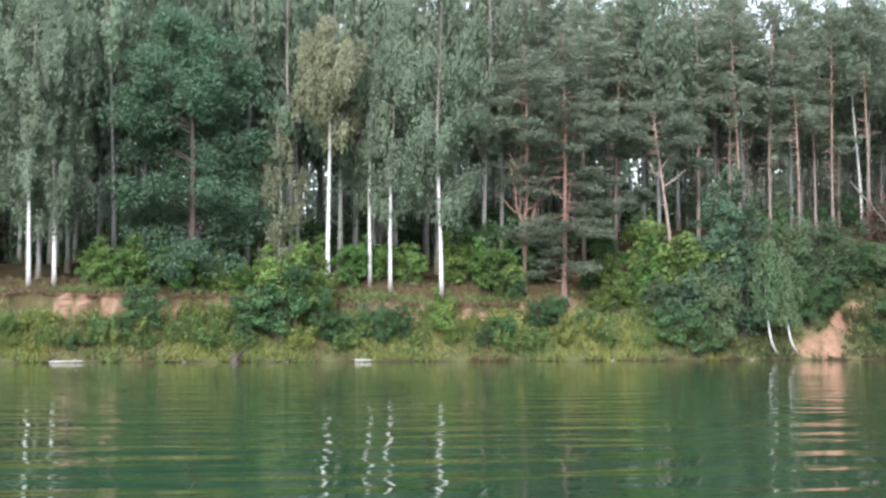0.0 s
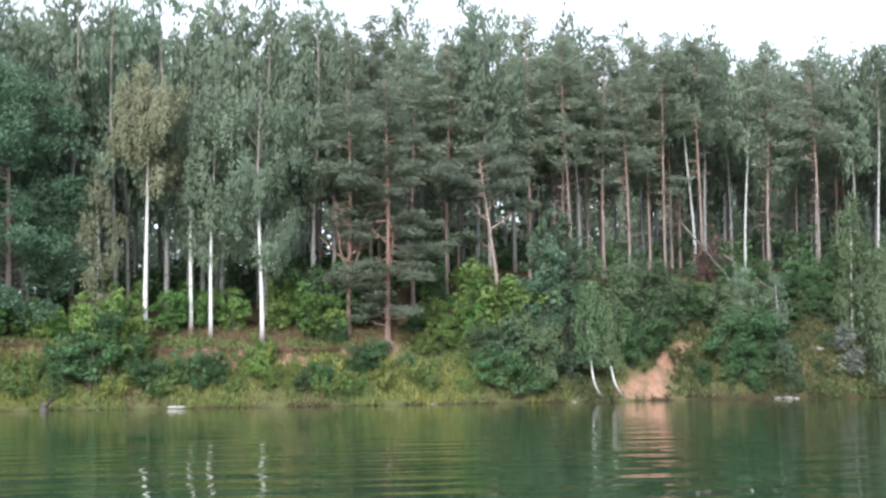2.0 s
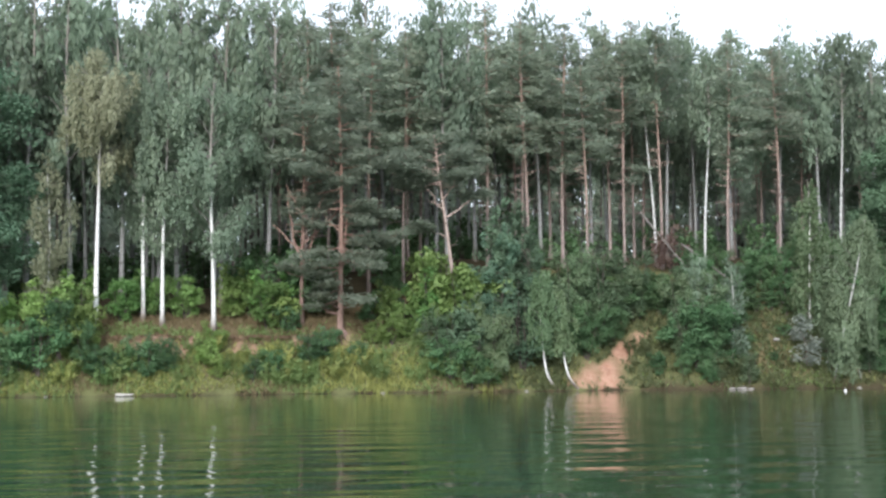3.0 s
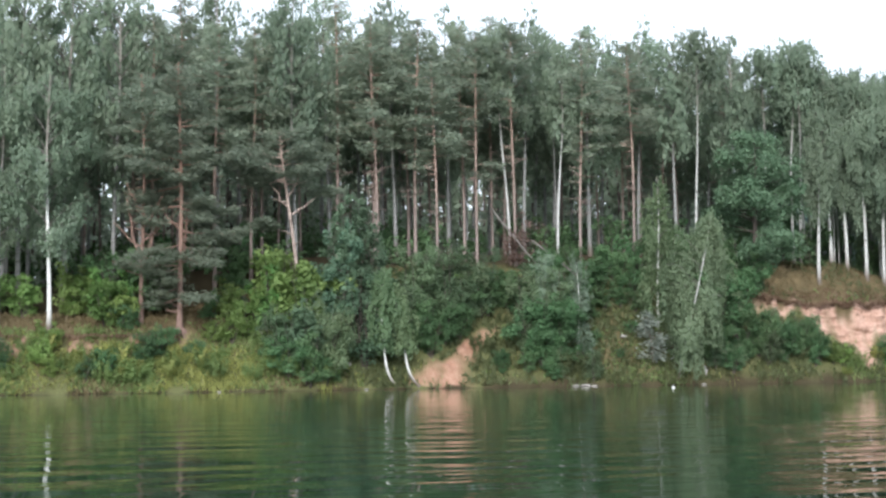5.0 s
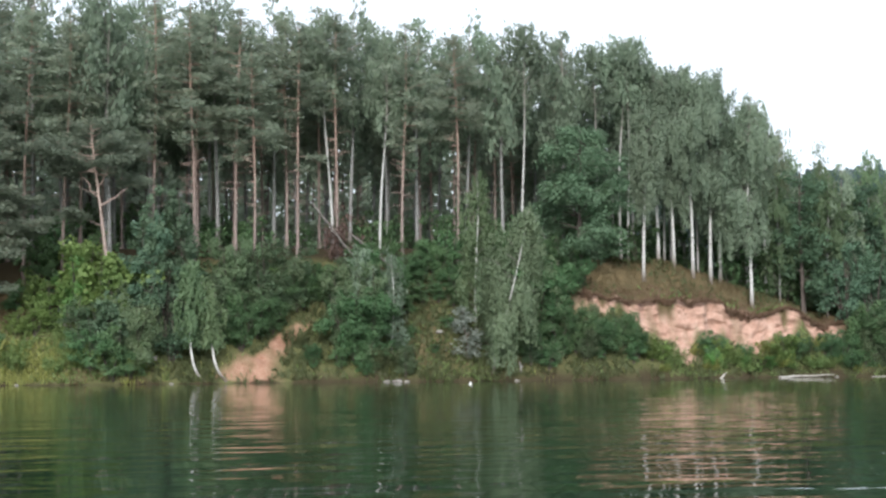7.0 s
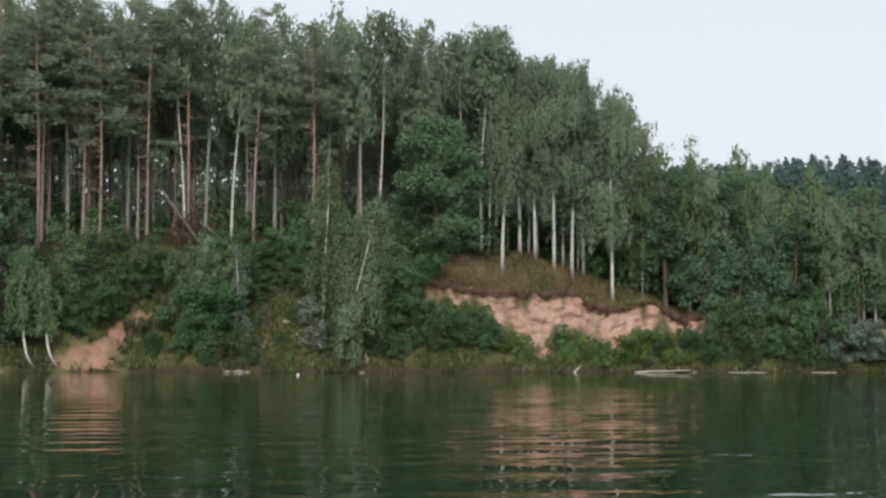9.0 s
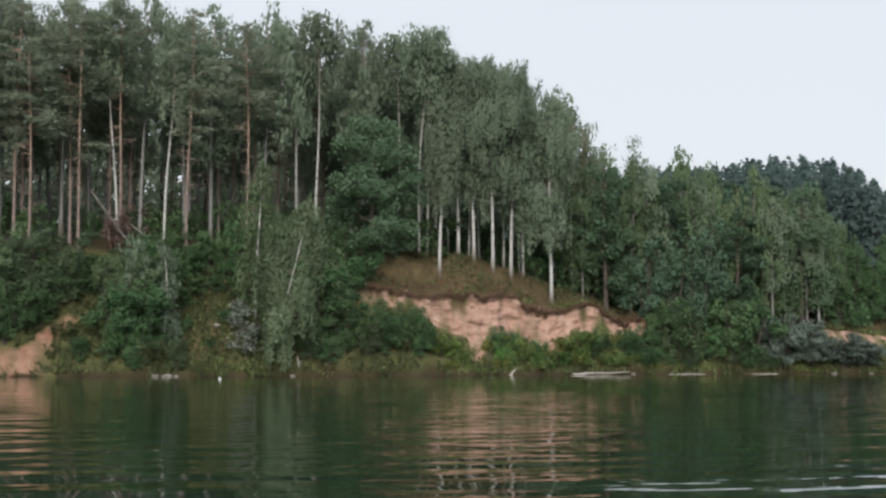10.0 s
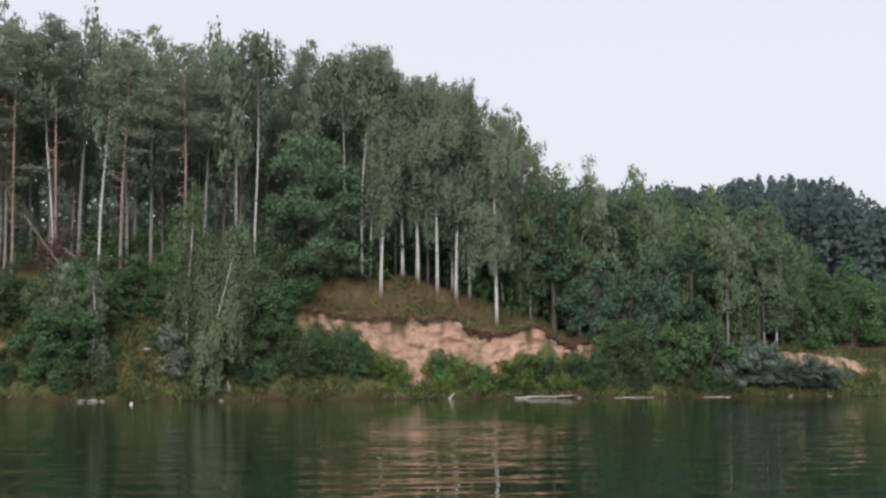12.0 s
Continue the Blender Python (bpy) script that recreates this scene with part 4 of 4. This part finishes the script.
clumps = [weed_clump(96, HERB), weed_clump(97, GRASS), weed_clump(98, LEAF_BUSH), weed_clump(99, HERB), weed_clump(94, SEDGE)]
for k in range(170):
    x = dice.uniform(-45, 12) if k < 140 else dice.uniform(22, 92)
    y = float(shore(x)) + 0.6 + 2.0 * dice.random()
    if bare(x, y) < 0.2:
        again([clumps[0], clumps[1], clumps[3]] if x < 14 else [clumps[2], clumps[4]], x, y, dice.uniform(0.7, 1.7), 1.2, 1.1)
for x, y, h in [(67.4, 108.9, 2.6), (68.8, 109.0, 3.2), (70.2, 109.0, 2.8), (71.6, 109.1, 3.4), (73.0, 109.2, 3.0), (74.4, 109.2, 2.6), (75.8, 109.3, 3.2), (77.2, 109.3, 2.6), (78.4, 109.4, 2.0)]:
    again(sallows if dice.random() < 0.6 else darks, x, y, h * 1.3, 6.0, 0.9)
for k in range(60):   # low growth along the foot of the slope
    x = dice.uniform(22, 82)
    y = float(shore(x)) + dice.uniform(0.35, 1.6)
    if bare(x, y) < 0.3 and not 31 < x < 36.5 and not 49 < x < 66:
        again(darks if dice.random() < 0.6 else sallows, x, y, dice.uniform(0.8, 1.9), 4.0, 1.2)
for k in range(60):   # lit herbs below the cliff, but for the sand run
    x = dice.uniform(49, 70)
    if not 53.2 < x < 55.2:
        again([clumps[0], clumps[3], clumps[1]], x, float(shore(x)) + dice.uniform(0.4, 1.9), dice.uniform(0.5, 1.2), 1.2, 1.3)
for seed, x, y, h, r in [(101, 11.0, 107.4, 10.0, 2.2), (102, 12.6, 107.9, 12.2, 2.1), (103, 14.5, 108.3, 11.6, 2.0), (105, 9.0, 106.8, 6.2, 2.0)]:
    stand(leafy(seed, h, r, 0.10, "upright blue-green willow tree above the shore", LEAF_WILLOW, "willow_tree", "willow", r0=0.14, limbs=66, clump=0.45, per=30, size=0.78, stems=3), x, y)
greys = [leafy(100, 4.4, 3.6, 0.03, "grey-leaved willow bush over the water", LEAF_GREY, "willow_bush", "willow", r0=0.12, limbs=48, clump=0.42, per=34, size=0.75, stems=9)]
stand(greys[0], 82.0, 109.5, s=1.0)
for x, y, turn, wide, tall in [(84.9, 109.6, 2.1, 0.95, 0.85), (87.9, 109.7, 4.0, 0.9, 0.62), (90.4, 109.8, 1.1, 0.7, 0.48)]:
    copy_thing(greys[0], Matrix.Translation((x, y, float(land(x, y)))) @ Matrix.Rotation(turn, 4, "Z") @ Matrix.Diagonal((wide, wide, tall, 1)))


thickets = [leafy(86 + k, 5.0, 2.6, 0.03, "dark undergrowth bush inside the wood", LEAF_BUSH, "bush", "bush", r0=0.10, limbs=24, clump=0.6, per=11, size=1.5, stems=5, group="undergrowth of the wood") for k in range(2)]
for k in range(40):
    again(thickets, dice.uniform(66, 112), dice.uniform(112.5, 126), dice.uniform(3.0, 6.0), 5.0)
for k in range(45):
    again(thickets, dice.uniform(-62, 20), dice.uniform(126, 139), dice.uniform(3.0, 5.5), 5.0)
for k in range(80):
    again(thickets, dice.uniform(-62, 68), dice.uniform(113, 128), dice.uniform(2.2, 4.2), 5.0)


for x, y, h in [(50.5, 120, 4), (53.4, 121.5, 4.5), (56.0, 122, 4), (58.6, 121.4, 4.5), (61.0, 120.0, 4), (63.8, 116.6, 5), (54.6, 125, 6), (59.6, 125, 6), (48.0, 117.5, 5)]:
    again(thickets, x, y, h, 5.0, 0.9)


def back_wood():
    """The depth of the wood behind the ridge: stems and leaf masses too many to count."""
    rng = np.random.default_rng(290)
    wood, leaves = Shape(), Shape()
    for k in range(420):
        x, y = rng.uniform(-95, 70), rng.uniform(142, 185)
        g, r = float(land(x, y)), rng.uniform(1.8, 3.0)
        h = min(top_of(x), 30) - 2 + (y - 140) * 0.10 - g + rng.uniform(-3, 1)
        wood.tube([(x, y, g - 0.3), (x + rng.normal(0, 0.3), y, g + h * 0.5), (x + rng.normal(0, 0.4), y, g + h)], [0.18, 0.14, 0.04], 5)
        m = 120
        u, a = rng.uniform(0, 1, m), rng.uniform(0, 6.28, m)
        rr = r * np.sqrt(1 - u ** 1.8) * rng.uniform(0.3, 1.0, m)
        c = np.stack([x + np.cos(a) * rr, y + np.sin(a) * rr, g + h * (0.35 + 0.65 * u)], 1)
        leaves.blades(c, unit(rng, m), unit(rng, m), rng.uniform(0.7, 1.3, m), rng.uniform(0.5, 0.8, m))
        m = 110
        q = np.stack([x + rng.normal(0, 2.0, m), y + rng.normal(0, 1.0, m), g + (10.5 if x < -5 else 6.5) * rng.uniform(0, 1, m) ** 1.3], 1)
        leaves.blades(q, unit(rng, m), unit(rng, m), rng.uniform(0.7, 1.4, m), rng.uniform(0.5, 0.9, m))
    tagged(new("back_stems", wood.mesh("back_stems", BARK_DARK, True)), "dark stems deep in the wood", "wood", kind="stuff")
    tagged(new("back_wood", leaves.mesh("back_wood", LEAF_PINE)), "dark leaf masses deep in the wood", "wood", kind="stuff")


back_wood()


stand(birch(31, 7.8, 1.1, 0.08, "slender young birch among bushes", r0=0.07, limbs=30, droop=0.6), 29.6, 106.3)
stand(pine(32, 3.8, 0.95, 0.04, "small pale spruce sapling on the slope", r0=0.05, limbs=26, dead=0, density=0.6, droop=0.1, leaf=LEAF_SPRUCE), 35.4, 105.8)
stand(birch(33, 6.4, 1.0, 0.10, "slender young birch among bushes", r0=0.07, limbs=26, droop=0.6), 27.6, 107.6)
stand(birch(35, 16.0, 0.9, 0.35, "thin tall birch rising above the wood", r0=0.09, limbs=30, droop=0.5, bark_of=BARK_BIRCH_DIM), 73.2, 120.0)
for seed, x, y, h in [(37, 97.0, 117.0, 8.0), (38, 101.0, 118.5, 7.5), (39, 105.5, 119.5, 7.5), (49, 92.0, 114.5, 8.0), (56, 94.6, 116.5, 9.0)]:
    stand(leafy(seed, h, 2.6, 0.05, "light green willow bush by the bay", LEAF_BUSH, "willow_bush", "willow", r0=0.10, limbs=40, clump=0.45, per=30, size=0.8, stems=6), x, y)
stand(birch(34, 9.0, 1.6, 0.3, "pale-stemmed birch at the shore", r0=0.11, limbs=30), 87.4, 112.5)


# ---- driftwood, stones and fallen stems ----
def log(name, label, a, b, r, material, seed, snag=2):
    """A weathered log between two points, with broken branch stubs."""
    rng = np.random.default_rng(seed)
    sh, t = Shape(), np.linspace(0, 1, 9)
    a, b = np.array(a, float), np.array(b, float)
    pts = a + (b - a) * t[:, None] + rng.normal(0, 0.04, (9, 3)) * np.linalg.norm(b - a) * 0.12
    rad = r * np.linspace(1.15, 0.55, 9)
    rad[0], rad[-1] = r * 0.5, r * 0.1
    sh.tube(pts, rad, 9)
    for k in range(snag):
        o = pts[rng.integers(2, 7)]
        d = unit(rng, 1)[0] * [1, 1, 0.3] + [0, 0, 0.6]
        sh.tube([o, o + d * r * 3, o + d * r * 5], [r * 0.4, r * 0.28, r * 0.08], 5)
    tagged(new(name, sh.mesh(name, material, True)), label, name.replace("_", " "))


def stone(label, x, y, z, size, seed, material=None):
    rng = np.random.default_rng(seed)
    bm = bmesh.new()
    bmesh.ops.create_icosphere(bm, subdivisions=3, radius=1)
    off = rng.uniform(0, 9)
    for v in bm.verts:
        v.co *= 1 + 0.3 * noise.noise(v.co * 1.3 + Vector((off, 0, off))) + 0.08 * noise.noise(v.co * 4)
        v.co = Vector((v.co.x * size[0], v.co.y * size[1], max(v.co.z, -0.5) * size[2]))
    me = bpy.data.meshes.new("stone")
    bm.to_mesh(me)
    bm.free()
    me.polygons.foreach_set("use_smooth", np.ones(len(me.polygons), bool))
    me.materials.append(material or STONE)
    ob = tagged(new("stone", me), label, "stone", "stones at the water")
    ob.matrix_basis = Matrix.Translation((x, y, z)) @ Matrix.Rotation(rng.uniform(0, 6.28), 4, "Z")


log("driftwood_log", "bleached driftwood log lying at the water's edge", (61.9, 107.0, 0.06), (67.3, 107.5, 0.22), 0.075, WOOD_DRIFT, 401, 3)
log("driftwood_log", "thin grey log floating along the shore", (70.3, 107.7, 0.0), (74.2, 107.9, 0.03), 0.04, WOOD_DRIFT, 408, 1)
log("driftwood_log", "thin grey log floating along the shore", (78.4, 108.1, 0.0), (81.1, 108.3, 0.03), 0.04, WOOD_DRIFT, 409, 1)
log("driftwood_log", "bleached driftwood log lying at the water's edge", (-37.0, 104.2, 0.08), (-34.6, 104.4, 0.10), 0.08, WOOD_DRIFT, 402, 1)
log("driftwood_log", "short bleached log half in the water", (-16.3, 104.3, 0.10), (-15.0, 104.3, 0.12), 0.10, WOOD_DRIFT, 403, 0)
log("fallen_trunk", "dead grey trunk fallen across the slope", (24.4, 112.4, 14.2), (27.6, 110.6, 9.6), 0.085, BARK_GREY, 404, 3)
log("fallen_trunk", "dead grey trunk fallen across the slope", (27.4, 111.2, 11.6), (31.2, 109.0, 8.0), 0.085, BARK_GREY, 405, 3)
log("dead_branch", "dry branch lying on the shore", (27.8, 105.4, 0.9), (29.2, 105.2, 0.35), 0.05, BARK_GREY, 406, 2)


def buoy(x, y):
    """A small white float: a round body on a waist, with a mooring eye."""
    sh = Shape()
    zs = np.array([-0.16, -0.13, -0.05, 0.03, 0.08, 0.10, 0.12, 0.15, 0.16])
    sh.tube(np.stack([0 * zs, 0 * zs, zs], 1), [0.02, 0.07, 0.11, 0.11, 0.07, 0.03, 0.025, 0.02, 0.005], 12)
    m, n, l, b = shader("buoy_plastic")
    l.new(ramp(n, l, noise_of(n, l, 9.0), [(0.3, (0.62, 0.61, 0.58)), (0.7, (0.82, 0.82, 0.80))]), b.inputs["Base Color"])
    b.inputs["Roughness"].default_value = 0.5
    ob = tagged(new("buoy", sh.mesh("buoy", m, True)), "small white float on the water", "buoy")
    ob.location = (x, y, 0.0)


buoy(31.9, 92.0)
log("stump", "dark weathered stump standing in the shallows", (-24.6, 104.3, -0.2), (-24.45, 104.35, 0.5), 0.34, BARK_DARK, 411, 2)
log("broken_stem", "pale broken birch stem at the water's edge", (39.5, 105.0, -0.1), (39.35, 105.15, 1.5), 0.10, BARK_BIRCH_DULL, 412, 1)
log("broken_stem", "pale broken birch stem at the water's edge", (37.5, 105.0, 0.0), (37.65, 105.1, 1.2), 0.09, BARK_BIRCH_DULL, 413, 0)
log("stump", "short bleached stump standing at the shore", (56.3, 106.0, -0.05), (56.75, 106.0, 0.45), 0.09, WOOD_DRIFT, 407, 1)
for k, (x, dx, w) in enumerate([(28.9, -0.1, 0.5), (29.7, -0.2, 0.7), (30.4, -0.1, 0.4), (38.8, -0.4, 0.36), (-24.4, -0.1, 0.45), (-28.0, -0.1, 0.25),
                               (-21.0, 0.0, 0.25), (2.5, 0.0, 0.3), (13.2, 0.0, 0.3), (67.6, 0.0, 0.35), (86.6, -0.2, 0.45), (90.5, 0, 0.4)]):
    stone("pale rounded stone at the water's edge", x, float(shore(x)) + dx, 0.03, (w * 0.6, w * 0.5, w * 0.2), 410 + k)
for k, (x, y, z0, w) in enumerate([(12.0, 106.9, 0, 0.4), (5.6, 108.5, 0, 0.35), (28.4, 109.0, 0, 0.35), (33.6, 107.2, 0, 0.3), (35.2, 109.2, 0, 0.4)]):
    stone("pale stone lying on the slope", x, y, float(land(x, y)), (w, w * 0.8, w * 0.6), 440 + k)
stand(leafy(36, 4.6, 2.3, 0.1, "rust-brown dead conifer bush under the pines", LEAF_RUST, "dead_bush", "bush", r0=0.08, limbs=34, clump=0.42, per=16, size=0.6, stems=5), 27.4, 112.6)


# ---- grass and weeds ----
def grass(name, label, material, n, spots, seed, hmin, hmax, width, lean=0.35):
    """Blades over a stretch of the bank; spots(x, d) tells how thick they stand."""
    rng = np.random.default_rng(seed)
    x, d = rng.uniform(-62, 100, n), rng.uniform(-0.15, 9, n)
    y = d + shore(x)
    keep = (d > 0.0 + 0.3 * wobble(x, 0, 1.1, 5)) & (rng.uniform(0, 1, n) < spots(x, d)) & (rng.uniform(0, 1, n) > bare(x, y) * 1.3)
    x, y = x[keep], y[keep]
    h = rng.uniform(hmin, hmax, len(x))
    c = np.stack([x, y, land(x, y) + h * 0.42], 1)
    h = h * np.clip(1.0 + 0.5 * wobble(x, y, 1.3, 7), 0.5, 1.6)
    u = np.array([0, 0, 1.0]) + lean * rng.normal(size=(len(x), 3))
    sh = Shape()
    sh.blades(c, u, unit(rng, len(x)), h, width * rng.uniform(0.6, 1.4, len(x)))
    tagged(new(name, sh.mesh(name, material)), label, "grass", kind="stuff")


def lush(x, d):
    return np.where(x < 13, 1.0, 0.02) * (1 - smooth_step(2.0, 3.0, d)) * np.clip(0.35 + 0.9 * wobble(x, d, 0.35, 2) + 0.3 * wobble(x, d, 1.6, 4), 0.0, 1)


def weeds(x, d):
    return np.where(x < 13, 0.9, np.where(x > 52, 0.35, np.where((x > 29) & (x < 38), 0.3, 0.06))) * (1 - smooth_step(2.6, 5.0, d)) * np.clip(0.35 + 0.8 * wobble(x, d, 0.5, 9) + 0.3 * wobble(x, d, 1.9, 1), 0.0, 1)


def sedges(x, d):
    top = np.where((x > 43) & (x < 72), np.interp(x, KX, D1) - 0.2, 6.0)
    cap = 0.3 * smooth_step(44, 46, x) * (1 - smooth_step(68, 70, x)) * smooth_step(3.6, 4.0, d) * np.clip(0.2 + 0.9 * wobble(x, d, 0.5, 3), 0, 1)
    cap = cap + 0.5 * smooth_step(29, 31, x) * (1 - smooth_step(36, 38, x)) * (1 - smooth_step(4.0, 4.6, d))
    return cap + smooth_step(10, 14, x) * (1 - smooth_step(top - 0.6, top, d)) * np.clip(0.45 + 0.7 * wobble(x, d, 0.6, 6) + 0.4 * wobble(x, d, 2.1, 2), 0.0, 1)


def straw(x, d):
    return (1 - smooth_step(8, 14, x)) * (1 - smooth_step(2.4, 3.4, d)) * np.clip(0.25 - 0.8 * wobble(x, d, 0.35, 2), 0.05, 0.8)


def dried(x, d):
    hi, d3 = np.interp(x, KX, D2), np.interp(x, KX, D3)
    low = smooth_step(28, 31, x) * (1 - smooth_step(36, 38, x)) * smooth_step(0.5, 0.9, d) * (1 - smooth_step(3.5, 5, d)) * 0.15
    return low + smooth_step(hi - 0.3, hi + 0.1, d) * (1 - smooth_step(d3 + 0.5, d3 + 2.5, d)) * (1 - 0.85 * smooth_step(6, 12, x) * (1 - smooth_step(43, 46, x)))


grass("grass", "tall yellow-green grass along the water", GRASS, 300000, lush, 201, 0.25, 0.7, 0.07, 0.45)
grass("weeds", "green weeds and herbs on the bank", HERB, 230000, weeds, 202, 0.2, 0.6, 0.12, 0.7)
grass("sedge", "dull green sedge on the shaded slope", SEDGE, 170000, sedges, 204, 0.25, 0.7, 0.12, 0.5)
grass("straw", "pale brown grass between the weeds", DRY, 110000, straw, 206, 0.2, 0.5, 0.10, 0.5)
grass("dry_grass", "brown dry grass on the top of the bank", DRY, 60000, dried, 203, 0.2, 0.5, 0.07)


def turf_edge():
    """Torn turf and roots hanging over the sand cliff."""
    rng = np.random.default_rng(205)
    n = 11500
    x = np.concatenate([rng.uniform(43.5, 71, 9000), rng.uniform(-50, -2, n - 9000)])
    hang = np.clip(0.55 * wobble(x, 0, 0.7, 3) + 0.38 * wobble(x, 0, 2.7, 8) + 0.8 * np.exp(-(((x - 60.3) / 1.0) ** 2)), 0.02, np.where(x > 40, 1.3, 0.2))
    v = rng.uniform(-0.6, 1, n)
    d = np.interp(x, KX, D2) - edge_shift(x, np.interp(x, KX, D2)) - 0.12 - 0.12 * rng.random(n) + np.where(v < 0, -v * 2.5, 0)
    y = d + shore(x)
    z = np.where(v < 0, land(x, y) + 0.05, land(x, y + 0.35) - v * hang)
    y = y - np.where(v < 0, 0, 0.30 - 0.12 * v) + 0.55 * hang * np.clip(v, 0, 1) * 0.3
    u = np.array([0, -0.25, -1.0]) + 0.6 * rng.normal(size=(n, 3))
    sh = Shape()
    sh.blades(np.stack([x, y, z], 1), u, unit(rng, n), rng.uniform(0.15, 0.42, n), rng.uniform(0.05, 0.13, n))
    tagged(new("turf_edge", sh.mesh("turf_edge", TURF_EDGE)), "torn brown turf hanging over the sandy edges", "turf", kind="stuff")


turf_edge()


# ---- far wood across the bay ----
def far_wood():
    rng = np.random.default_rng(300)
    sh = Shape()
    for k in range(520):
        x, y = rng.uniform(72, 190), rng.uniform(160, 225)
        bearing = 20 + (x - 20) * 180 / y   # where it would stand at one distance
        crest = np.interp(bearing, [70, 102, 112, 121, 130, 134, 139, 150, 175], [26.5, 27.4, 28.0, 29.3, 29.6, 28.2, 25.6, 24.0, 22.0])
        top = (crest - 1.6) * y / 180 + 1.6 - 2.2 * rng.random() ** 1.5 + 0.6 * wobble(x, y, 0.12)
        g = float(land(x, y))
        h, r = top - g, rng.uniform(1.7, 3.0)
        m = 330
        inner = np.arange(m) < 70   # big dark masses within, small ones around
        u = np.where(inner, rng.uniform(0, 0.85, m), 0.25 + 0.75 * rng.uniform(0, 1, m) ** 0.8)
        a = rng.uniform(0, 6.28, m)
        rr = r * (1.02 - u ** 3) ** 0.75 * rng.uniform(0.45, 1.05, m) * np.where(inner, 0.6, 1.0)
        c = np.stack([x + np.cos(a) * rr, y + np.sin(a) * rr, g + h * u], 1)
        grow = np.where(inner, 2.2, 0.9)
        out_way = np.stack([np.cos(a), np.sin(a), 0.6 + 0 * a], 1) + 0.5 * unit(rng, m)
        way = unit(rng, m) + [0, 0, -0.5]
        sh.blades(c, way, np.cross(out_way, way), rng.uniform(0.4, 0.8, m) * grow, rng.uniform(0.28, 0.55, m) * grow)
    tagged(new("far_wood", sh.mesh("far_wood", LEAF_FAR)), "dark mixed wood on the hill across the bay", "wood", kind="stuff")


far_wood()
